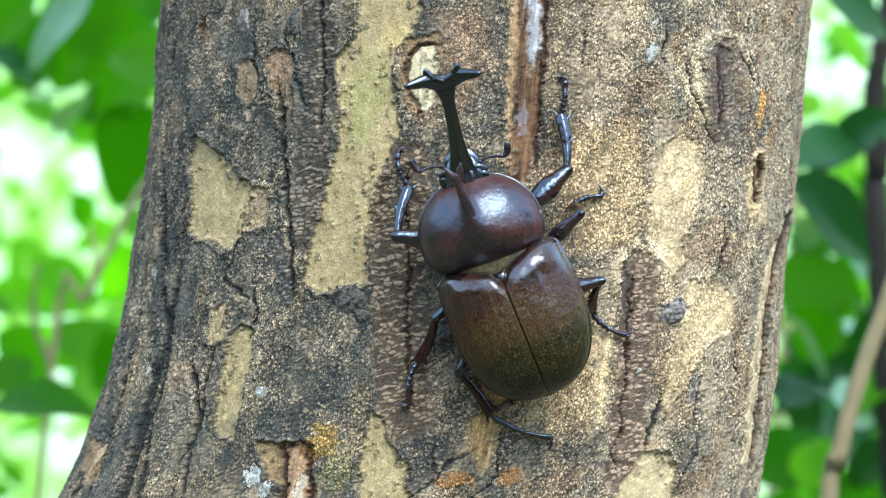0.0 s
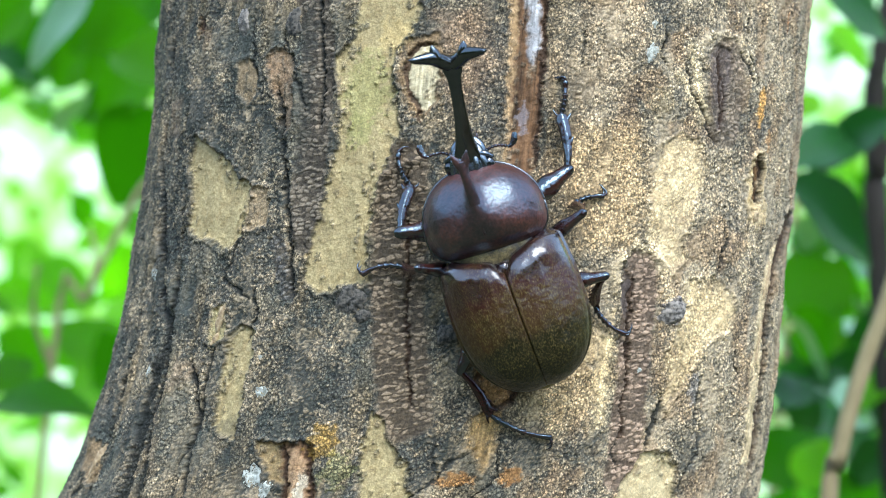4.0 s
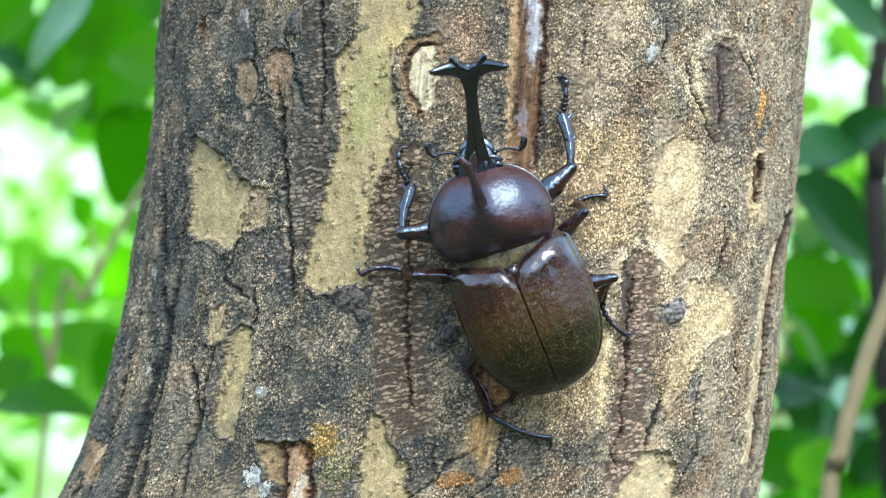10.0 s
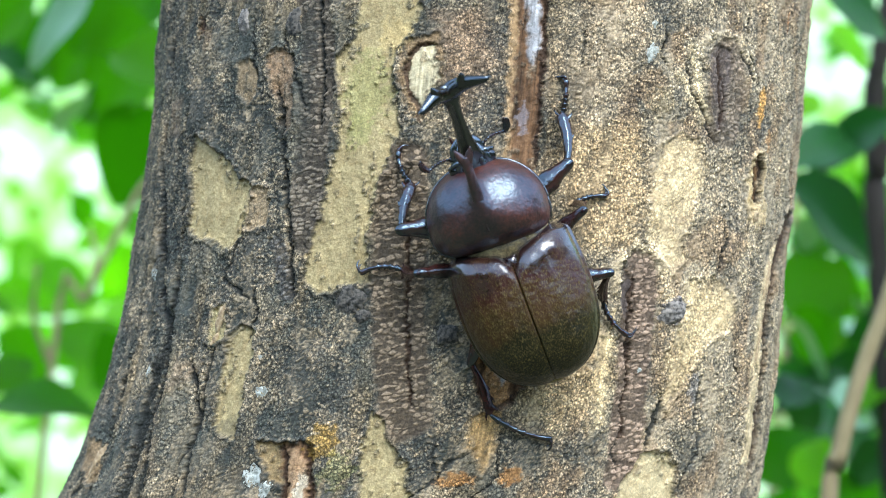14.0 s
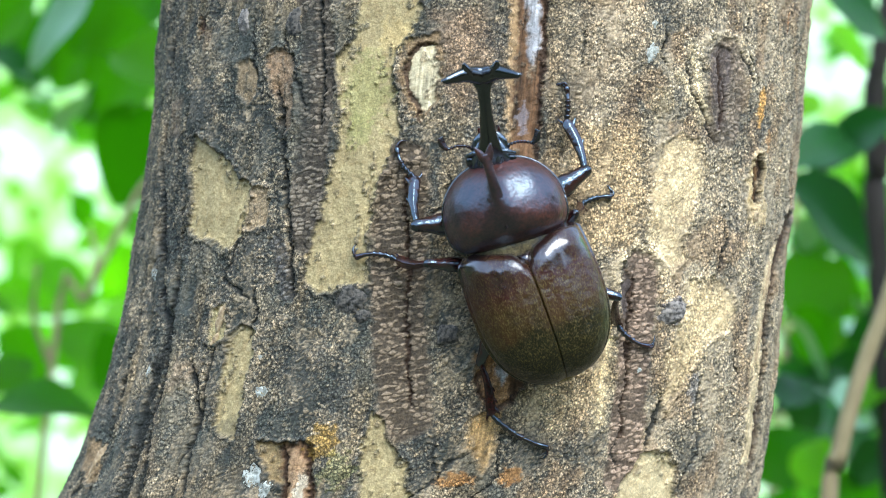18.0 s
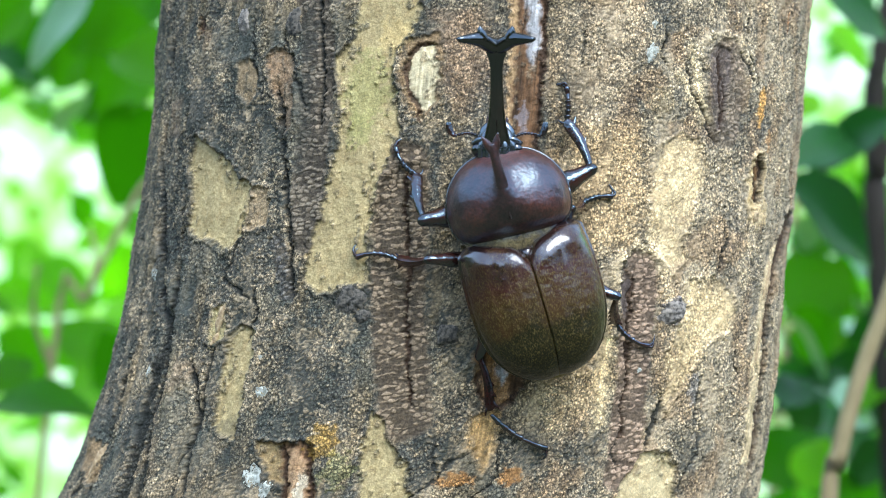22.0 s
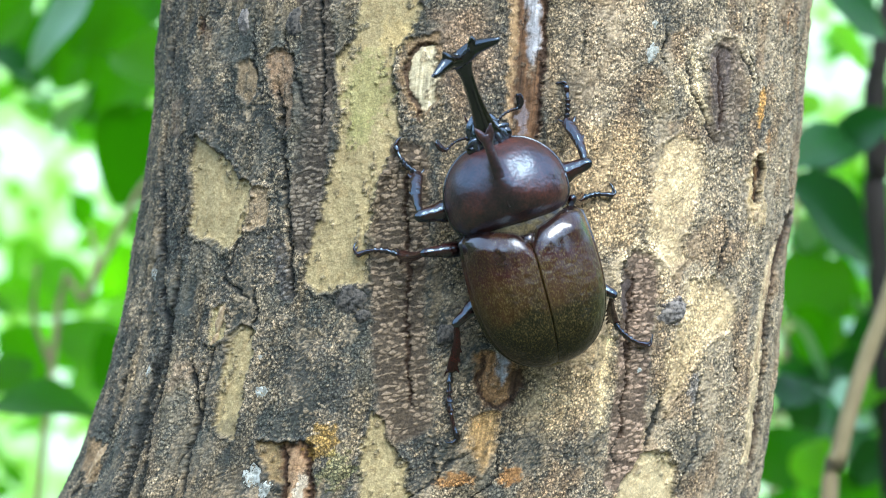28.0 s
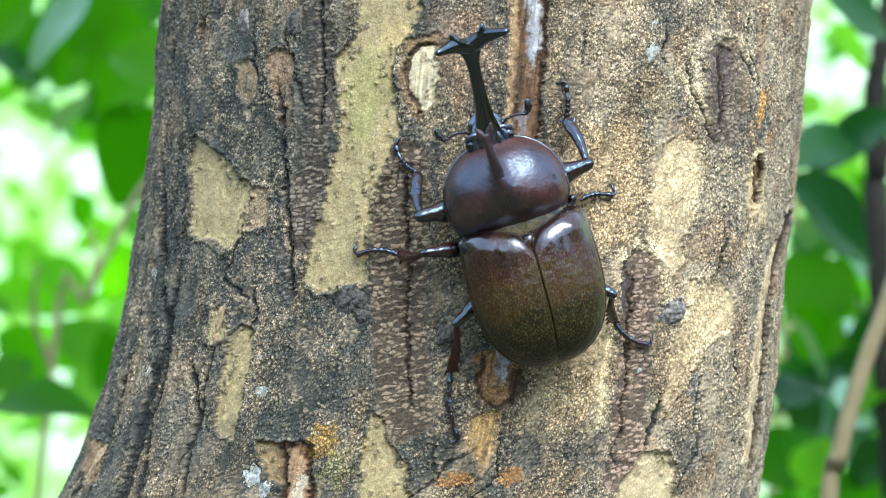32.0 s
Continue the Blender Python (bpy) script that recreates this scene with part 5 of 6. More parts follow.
def build_tibia(parent, length, wide, mat, teeth, out):
    """From the knee at its origin along +y to the ankle: narrow at the knee, a keeled blade at its end; teeth stand on the side out (-1 or 1)."""
    bm = tube(bmesh.new(), [(0, -wide * 0.72, 0, 0.05, 0.05), (0, -wide * 0.60, 0, wide * 0.36, wide * 0.32), (0, -wide * 0.25, 0, wide * 0.56, wide * 0.52), (out * 0.15, length * 0.12, 0, wide * 0.54, wide * 0.54), (out * 0.45, length * 0.34, 0, wide * 0.66, wide * 0.60),
                            (out * 0.45, length * 0.62, 0, wide * 0.86, wide * 0.66), (out * 0.15, length * 0.88, 0, wide * 0.92, wide * 0.62), (0, length * 0.98, 0, wide * 0.78, wide * 0.5), (0, length + 0.25, 0, wide * 0.40, wide * 0.3)], 34, 16, True, 1.45)
    bmesh.ops.recalc_face_normals(bm, faces=bm.faces)
    ob = part("tibia", bm, mat, parent)
    for k in range(teeth):
        y = length * (0.52 + 0.42 * k / max(teeth - 1, 1))
        part("tooth", limb([(out * wide * 0.45, y - 0.8, 0, 0.62, 0.36), (out * (wide * 0.9), y - 0.15, 0, 0.42, 0.26), (out * (wide + 0.4), y + 0.45, 0, 0.2, 0.14), (out * (wide + 0.52), y + 0.8, 0, 0.05, 0.05)], 10, 8), mat, ob)
    part("spur", limb([(-out * wide * 0.5, length - 0.3, 0, 0.3, 0.25), (-out * wide * 0.95, length + 0.4, 0, 0.2, 0.16), (-out * wide * 1.1, length + 1.2, 0, 0.05, 0.05)], 8, 8), mat, ob)
    return ob


def build_tarsus(parent, length, mat, bend, out):
    """Five beads and two claws, from the ankle at its origin along +y; it bows by bend mm."""
    joints = [0.0, 0.17, 0.32, 0.46, 0.60, 1.0]
    ob = None
    for k in range(5):
        a, b = joints[k] * length, joints[k + 1] * length
        def at(y):
            return out * bend * 4 * (y / length) * (1 - y / length)
        w = 0.66 if k < 4 else 0.58
        bm = limb([(at(a), a - 0.1, 0, 0.32, 0.32), (at((a + b) / 2), (a + b) / 2, 0, w * 0.72, w * 0.66), (at(b), b - 0.15, 0, w, w * 0.9), (at(b), b + 0.12, 0, 0.24, 0.22)], 12, 10)
        if ob is None:
            ob = part("tarsus", bm, mat, parent)
        else:
            part("tarsus_joint", bm, mat, ob)
    for s in (-1, 1):
        part("claw", limb([(0, length - 0.1, 0, 0.3, 0.3), (-out * 0.6 + s * 0.35, length + 0.6, s * 0.3, 0.24, 0.24), (-out * 1.5 + s * 0.4, length + 0.55, s * 0.35 - 0.2, 0.16, 0.16), (-out * 2.1 + s * 0.4, length + 0.1, s * 0.3 - 0.5, 0.04, 0.04)], 9, 8), mat, ob)
    return ob


def fringe_hairs():
    """Short pale hairs in the gap between pronotum and wing cases."""
    bm = bmesh.new()
    r = random.Random(7)
    for k in range(700):
        x = r.uniform(-9.5, 9.5)
        y, z = 4.6 + r.uniform(-0.5, 3.4), 4.7 - 0.042 * x * x + r.uniform(-0.6, 0.4)
        dx, dy = r.uniform(-0.5, 0.5), r.uniform(0.6, 1.5)
        vs = [bm.verts.new(Vector(q) / 1000) for q in ((x - 0.035, y, z), (x + 0.035, y, z), (x + dx, y - dy, z + r.uniform(0.2, 0.8)))]
        bm.faces.new(vs)
    return bm


beetle = tagged(new("beetle"), "large dark brown horned beetle clinging to the tree bark", "beetle")
abdomen = part("abdomen", ball(0, -7.2, -0.9, 11.6, 12.7, 5.2), M_BELLY, beetle, "dark belly with a paler hind rim")
part("mesothorax", ball(0, 4.4, 0.0, 9.4, 5.8, 5.6), M_WAIST, beetle, "narrow dark waist behind the pronotum")
part("fringe", fringe_hairs(), M_FUR, beetle, "pale yellow hairs at the waist")
for s in (-1, 1):
    part("wing_case", elytron(s), M_ELYTRON, beetle, "glossy olive-brown wing case")
bm = bmesh.new()
top = [bm.verts.new(Vector(q) / 1000) for q in ((-1.9, 3.4, 4.9), (1.9, 3.4, 4.9), (1.25, 1.6, 6.3), (0, -0.6, 7.4), (-1.25, 1.6, 6.3))]
low = [bm.verts.new(v.co - Vector((0, 0, 0.0015))) for v in top]
bm.faces.new(top)
for i in range(5):
    bm.faces.new((top[i], low[i], low[(i + 1) % 5], top[(i + 1) % 5]))
bmesh.ops.bevel(bm, geom=list(bm.edges), offset=0.0003, segments=3, affect="EDGES")
bmesh.ops.recalc_face_normals(bm, faces=bm.faces)
part("scutellum", bm, M_ELYTRON, beetle, "small triangular black plate")
part("hind_rim", limb([(-5.5, -18.3, -0.6, 0.7, 0.5), (0, -20.9, -0.8, 1.0, 0.6), (5.5, -18.3, -0.6, 0.7, 0.5)], 12, 8), M_FUR, beetle, "pale hind rim of the belly")
pronotum = build_pronotum(beetle)
head_part = build_head(beetle)
head_part.name = "head"
LEGS = {}
for key, side, femur, tibia, tarsus, mats, teeth in (("front_left", -1, (9.0, 1.75), (10.8, 1.25), (6.678, 0.7), (M_LEG, M_LEG), 2), ("front_right", 1, (9.0, 1.75), (10.8, 1.25), (6.47, 0.3), (M_LEG, M_LEG), 2),
                                                     ("mid_left", -1, (9.0, 1.2), (9.6, 1.15), (8.249, -0.9), (M_LEG, M_RED), 2), ("mid_right", 1, (9.0, 1.2), (9.6, 1.15), (6.565, -0.5), (M_LEG, M_RED), 2),
                                                     ("hind_left", -1, (8.0, 1.25), (10, 1.0), (12.64, -0.8), (M_LEG, M_RED), 3), ("hind_right", 1, (8.0, 1.25), (10, 1.0), (8.881, 0.8), (M_LEG, M_RED), 4)):
    LEGS[key] = (build_femur(beetle, *femur, mats[0]), build_tibia(beetle, *tibia, mats[1], teeth, side), build_tarsus(beetle, tarsus[0], M_LEG, tarsus[1], side))


# ---- undergrowth behind the tree ----
shrub("leafy green shrub with broad drooping leaves", [
    [(-0.30, 0.75, 0, 0.008), (-0.27, 0.70, 0.6, 0.007), (-0.31, 0.62, 1.15, 0.005), (-0.29, 0.60, 1.6, 0.003)],
    [(-0.42, 0.60, 0, 0.008), (-0.36, 0.55, 0.7, 0.006), (-0.30, 0.52, 1.2, 0.005), (-0.24, 0.50, 1.65, 0.003)]], 36, 0.2, (0.035, 0.07), 1)
shrub("leafy green shrub in soft light", [
    [(-0.55, 1.6, 0, 0.010), (-0.5, 1.5, 0.7, 0.008), (-0.42, 1.45, 1.3, 0.005), (-0.40, 1.4, 1.8, 0.003)],
    [(-0.25, 1.9, 0, 0.010), (-0.28, 1.8, 0.7, 0.008), (-0.30, 1.7, 1.3, 0.005), (-0.33, 1.7, 1.9, 0.003)]], 120, 0.34, (0.03, 0.075), 2)
shrub("dark green shrub with long glossy leaves", [
    [(0.36, 0.80, 0, 0.008), (0.34, 0.75, 0.6, 0.007), (0.30, 0.66, 1.15, 0.005), (0.26, 0.62, 1.65, 0.003)],
    [(0.50, 0.70, 0, 0.008), (0.42, 0.62, 0.7, 0.006), (0.36, 0.60, 1.2, 0.005), (0.30, 0.58, 1.6, 0.003)]], 30, 0.15, (0.06, 0.10), 3)
shrub("pale green shrub in soft light", [
    [(0.60, 1.7, 0, 0.010), (0.55, 1.6, 0.7, 0.008), (0.48, 1.5, 1.3, 0.005), (0.45, 1.5, 1.8, 0.003)],
    [(0.30, 2.0, 0, 0.010), (0.34, 1.9, 0.7, 0.008), (0.38, 1.8, 1.3, 0.005), (0.40, 1.8, 1.9, 0.003)]], 120, 0.34, (0.03, 0.075), 4)

# broad leaves that hang close behind the trunk, on twigs of their own
branch_left = tagged(new("branch"), "green twig with broad glossy leaves hanging", "branch")
stem("twig", branch_left, [(-0.40, 0.50, 0.0, 0.006), (-0.34, 0.48, 0.8, 0.005), (-0.28, 0.45, 1.3, 0.004), (-0.20, 0.42, 1.48, 0.003), (-0.13, 0.40, 1.46, 0.002)], M_STEM)
UP = (0.1, -0.35, 1.0)
for a, b, k, f in (
        ((-0.158, 0.760, 1.412), (-0.208, 0.790, 1.381), 6, None),
        ((-0.160, 0.760, 1.380), (-0.197, 0.790, 1.322), 6, None),
        ((-0.183, 0.874, 1.468), (-0.247, 0.904, 1.430), 6, None),
        ((-0.252, 0.874, 1.462), (-0.294, 0.904, 1.434), 6, None),
        ((-0.165, 0.570, 1.426), (-0.211, 0.600, 1.388), 8, None),
        ((-0.255, 0.988, 1.450), (-0.308, 1.018, 1.414), 6, None),
        ((-0.222, 0.950, 1.446), (-0.273, 0.980, 1.411), 6, None),
        ((-0.176, 0.836, 1.437), (-0.229, 0.866, 1.405), 6, None),
        ((-0.177, 0.950, 1.480), (-0.235, 0.980, 1.446), 6, None),
        ((-0.270, 1.045, 1.489), (-0.268, 1.075, 1.448), 6, None),
        ((-0.306, 1.064, 1.467), (-0.300, 1.094, 1.408), 5, None),
        ((-0.200, 0.950, 1.413), (-0.254, 0.980, 1.392), 6, None),
        ((-0.304, 0.950, 1.431), (-0.265, 0.980, 1.415), 4, None),
        ((-0.223, 0.874, 1.397), (-0.250, 0.904, 1.374), 9, UP),
        ((-0.267, 0.950, 1.399), (-0.250, 0.980, 1.411), 8, UP),
        ((-0.198, 0.912, 1.371), (-0.232, 0.942, 1.358), 7, None),
        ((-0.232, 0.988, 1.404), (-0.216, 1.018, 1.375), 9, UP),
        ((-0.299, 0.950, 1.274), (-0.250, 0.980, 1.260), 0, None),
        ((-0.305, 0.988, 1.243), (-0.265, 1.018, 1.206), 1, None),
        ((-0.213, 0.950, 1.226), (-0.265, 0.980, 1.254), 1, None),
        ((-0.193, 0.874, 1.240), (-0.229, 0.904, 1.210), 6, None),
        ((-0.202, 0.950, 1.302), (-0.237, 0.980, 1.262), 7, None),
        ((-0.298, 1.064, 1.280), (-0.244, 1.094, 1.265), 3, None),
        ((-0.256, 0.836, 1.212), (-0.280, 0.866, 1.237), 6, None),
        ((-0.312, 1.520, 1.322), (-0.361, 1.550, 1.301), 7, None),
        ((-0.450, 1.710, 1.301), (-0.403, 1.740, 1.277), 0, None),
        ((-0.327, 1.140, 1.249), (-0.351, 1.170, 1.283), 0, None),
        ((-0.192, 0.800, 1.298), (-0.203, 0.830, 1.270), 7, None),
        ((-0.261, 0.900, 1.405), (-0.234, 0.930, 1.376), 8, UP)):
    leaf_to(branch_left, a, b, k, f or (0.15, -1.0, 0.5))
branch_right = tagged(new("branch"), "dark green twig with long glossy leaves", "branch")
stem("twig", branch_right, [(0.40, 0.40, 0.0, 0.006), (0.34, 0.38, 0.8, 0.005), (0.26, 0.36, 1.25, 0.004), (0.20, 0.35, 1.38, 0.003), (0.16, 0.34, 1.36, 0.002)], M_STEM)
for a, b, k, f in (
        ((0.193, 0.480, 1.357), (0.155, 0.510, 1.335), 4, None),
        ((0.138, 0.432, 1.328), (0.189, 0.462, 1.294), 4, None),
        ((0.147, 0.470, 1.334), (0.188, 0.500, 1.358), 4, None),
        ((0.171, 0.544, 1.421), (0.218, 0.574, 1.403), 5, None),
        ((0.201, 0.672, 1.411), (0.237, 0.702, 1.401), 7, None),
        ((0.243, 0.720, 1.322), (0.218, 0.750, 1.288), 1, None),
        ((0.224, 0.768, 1.297), (0.202, 0.798, 1.315), 6, None),
        ((0.186, 0.704, 1.264), (0.224, 0.734, 1.300), 6, None),
        ((0.237, 0.800, 1.244), (0.204, 0.830, 1.251), 6, None),
        ((0.264, 0.800, 1.261), (0.237, 0.830, 1.229), 5, None),
        ((0.201, 0.800, 1.208), (0.247, 0.830, 1.232), 4, None),
        ((0.249, 0.736, 1.222), (0.218, 0.766, 1.194), 5, None),
        ((0.156, 0.640, 1.183), (0.205, 0.670, 1.206), 1, None),
        ((0.199, 0.736, 1.159), (0.227, 0.766, 1.188), 7, None),
        ((0.242, 0.704, 1.194), (0.218, 0.734, 1.169), 5, None),
        ((0.268, 0.832, 1.239), (0.250, 0.862, 1.192), 5, None),
        ((0.196, 0.800, 1.234), (0.221, 0.830, 1.195), 5, None),
        ((0.260, 1.120, 1.397), (0.287, 1.150, 1.425), 7, None),
        ((0.302, 1.120, 1.347), (0.282, 1.150, 1.382), 7, None),
        ((0.257, 0.800, 1.287), (0.277, 0.830, 1.338), 6, None),
        ((0.240, 0.960, 1.225), (0.291, 0.990, 1.254), 9, None),
        ((0.278, 0.896, 1.143), (0.263, 0.926, 1.168), 6, None),
        ((0.218, 0.880, 1.286), (0.267, 0.910, 1.264), 5, None),
        ((0.268, 0.880, 1.286), (0.238, 0.910, 1.257), 6, None),
        ((0.215, 0.880, 1.244), (0.252, 0.910, 1.206), 5, None),
        ((0.278, 0.896, 1.243), (0.241, 0.926, 1.212), 5, None),
        ((0.264, 0.800, 1.337), (0.237, 0.830, 1.317), 6, None),
        ((0.278, 0.928, 1.161), (0.239, 0.958, 1.203), 5, None),
        ((0.203, 0.672, 1.265), (0.187, 0.702, 1.240), 6, None),
        ((0.208, 0.640, 1.292), (0.232, 0.670, 1.271), 7, None),
        ((0.194, 0.672, 1.226), (0.187, 0.702, 1.197), 5, None),
        ((0.234, 0.640, 1.289), (0.211, 0.670, 1.306), 6, None),
        ((0.184, 0.576, 1.231), (0.215, 0.606, 1.217), 9, None),
        ((0.199, 0.700, 1.341), (0.234, 0.730, 1.338), 7, None),
        ((0.209, 0.750, 1.320), (0.209, 0.780, 1.299), 9, UP),
        ((0.197, 0.620, 1.304), (0.224, 0.650, 1.287), 9, None),
        ((0.167, 0.600, 1.269), (0.198, 0.630, 1.242), 8, UP),
        # added pale leaf that stands for light through a gap in the foliage
        ((0.248, 0.850, 1.271), (0.271, 0.880, 1.256), 9, UP),
        ((0.177, 0.600, 1.182), (0.193, 0.630, 1.210), 7, None),
        ((0.261, 0.800, 1.176), (0.240, 0.830, 1.161), 8, UP),
        ((0.166, 0.620, 1.222), (0.190, 0.650, 1.238), 5, None)):
    leaf_to(branch_right, a, b, k, f or (-0.1, -1.0, 0.5))

# a thin bare sapling and a darker stem beyond it
sapling = tagged(new("sapling"), "thin bare tan sapling stem", "sapling")
stem("stem", sapling, [(0.085, 0.29, 0.0, 0.0046), (0.100, 0.29, 0.5, 0.0044), (0.116, 0.288, 1.0, 0.0042), (0.127, 0.288, 1.209, 0.0030), (0.130, 0.288, 1.229, 0.0030), (0.136, 0.288, 1.252, 0.0029), (0.142, 0.288, 1.270, 0.0028), (0.150, 0.288, 1.293, 0.0026), (0.20, 0.29, 1.45, 0.002)], M_STEM)
sapling_far = tagged(new("sapling"), "shaded thin stem leaning among leaves", "sapling")
stem("stem", sapling_far, [(0.26, 0.6, 0.0, 0.006), (0.25, 0.6, 0.7, 0.006), (0.213, 0.598, 1.267, 0.006), (0.211, 0.598, 1.339, 0.006), (0.210, 0.598, 1.380, 0.0058), (0.217, 0.598, 1.421, 0.005), (0.26, 0.6, 1.7, 0.004)], M_SHADED_STEM)
sapling_left = tagged(new("sapling"), "thin grey leaning stem among leaves", "sapling")
stem("stem", sapling_left, [(-0.27, 0.68, 0.0, 0.002), (-0.25, 0.68, 0.7, 0.002), (-0.206, 0.678, 1.238, 0.0019), (-0.188, 0.678, 1.274, 0.0019), (-0.162, 0.678, 1.327, 0.0018), (-0.144, 0.678, 1.366, 0.0018), (-0.08, 0.68, 1.6, 0.002)], M_STEM)
stem("side_twig", sapling, [(0.104, 0.289, 0.62, 0.002), (0.07, 0.30, 0.70, 0.0015), (0.03, 0.31, 0.76, 0.001)], M_STEM)
stem("side_twig", sapling_far, [(0.211, 0.598, 1.339, 0.003), (0.222, 0.608, 1.353, 0.002), (0.242, 0.628, 1.371, 0.001)], M_SHADED_STEM)
stem("side_twig", sapling_left, [(-0.188, 0.678, 1.274, 0.002), (-0.184, 0.688, 1.291, 0.0014), (-0.189, 0.698, 1.312, 0.001)], M_STEM)
stem("side_twig", sapling_left, [(-0.206, 0.678, 1.238, 0.002), (-0.213, 0.668, 1.265, 0.0014), (-0.209, 0.658, 1.292, 0.001)], M_STEM)


# ---- how it moves: seconds, then mm and degrees ----
# body: its place (x, y, z over Z0), turn and lean
BODY = [
    (0, 11.47, -8.03, -6.50, 21.90, -3.5),
    (1.5, 11.24, -8.03, -6.46, 22.48, -3.5),
    (2, 11.46, -8.03, -5.87, 21.68, -3.5),
    (2.5, 11.08, -8.03, -4.77, 19.88, -3.5),
    (3, 11.30, -8.03, -4.59, 20.07, -3.5),
    (3.5, 11.45, -8.03, -4.74, 19.89, -3.5),
    (5.5, 12.54, -8.03, -5.14, 20.65, -3.5),
    (6, 12.59, -8.03, -5.10, 20.87, -3.5),
    (6.5, 12.57, -8.03, -5.07, 20.85, -3.5),
    (7, 13.04, -8.03, -5.24, 20.85, -3.5),
    (8, 13.19, -8.03, -5.29, 20.82, -3.5),
    (8.5, 13.46, -8.03, -5.46, 20.82, -3.5),
    (9, 13.43, -8.03, -5.43, 20.80, -3.5),
    (12.5, 13.51, -8.03, -5.70, 24.36, -3.5),
    (13, 13.32, -8.03, -4.70, 21.37, -3.5),
    (13.5, 13.22, -8.03, -3.71, 19.88, -3.5),
    (14, 13.23, -8.03, -3.75, 20.14, -3.5),
    (14.5, 13.37, -8.03, -3.14, 19.71, -3.5),
    (16.5, 14.69, -8.01, -3.58, 19.02, 2.5),
    (17, 15.18, -8.01, -3.97, 19.84, 2.5),
    (17.5, 15.18, -8.01, -3.49, 19.95, 2.5),
    (18.5, 15.20, -8.01, -3.54, 20.17, 2.5),
    (19, 15.20, -8.01, -3.76, 20.28, 2.5),
    (21.5, 15.07, -8.01, -4.00, 19.94, 2.5),
    (22, 15.15, -8.01, -2.54, 16.42, 3.7),
    (22.5, 15.03, -8.01, -1.89, 15.40, 4.8),
    (23, 15.02, -8.01, -1.26, 14.88, 6.0),
    (25.5, 15.02, -8.01, -1.56, 15.03, 6.0),
    (27.5, 15.25, -8.01, -0.48, 14.97, 6.0),
    (28, 15.29, -8.01, -0.11, 15.20, 6.0),
    (32, 15.29, -8.01, -0.11, 15.20, 6.0),
]
# pronotum: place, turn, lean
PRONOTUM = [
    (0, 6.68, -9, 4.16, 18, -5),
    (1, 6.68, -9, 4.16, 18, -5),
    (1.5, 6.68, -9, 4.21, 18, -5),
    (2, 7.04, -9, 5.2, 17.5, -5),
    (2.5, 6.93, -9, 6.32, 17, -5),
    (3, 7.14, -9, 6.32, 16.83, -5),
    (3.5, 7.24, -9, 6.32, 16.67, -5),
    (5.5, 7.86, -9, 6.16, 16, -5),
    (6.5, 7.96, -9, 6.06, 15.71, -5),
    (7.5, 8.27, -9, 6.06, 15.43, -5),
    (8, 8.42, -9, 6.01, 15.29, -5),
    (9, 8.58, -9, 6.01, 15, -5),
    (11.5, 8.63, -9, 5.91, 15, -5),
    (12, 8.73, -9, 5.91, 15, -5),
    (12.5, 8.73, -9, 5.91, 15, -5),
    (13, 8.37, -9, 6.47, 15.5, -5),
    (13.5, 8.01, -9, 6.98, 16, -5),
    (14, 8.01, -9, 6.98, 16, -5),
    (14.5, 8.06, -9, 7.34, 16, -5),
    (16.5, 10.37, -9, 7.09, 15.6, -3.4),
    (17, 11.09, -9, 7.04, 15.5, -3),
    (17.5, 11.04, -9, 7.4, 15.5, -3),
    (21.5, 10.99, -9, 7.24, 15.5, -3),
    (22, 11.71, -9, 9.04, 13.5, -2),
    (22.5, 11.66, -9, 9.4, 13.5, -1),
    (23, 11.76, -9, 10.07, 13.5, 0),
    (25.5, 11.76, -9, 10.07, 13.5, 0),
    (27.5, 11.2, -9, 10.89, 17.5, -2),
    (32, 11.2, -9, 10.94, 17.5, -2),
]
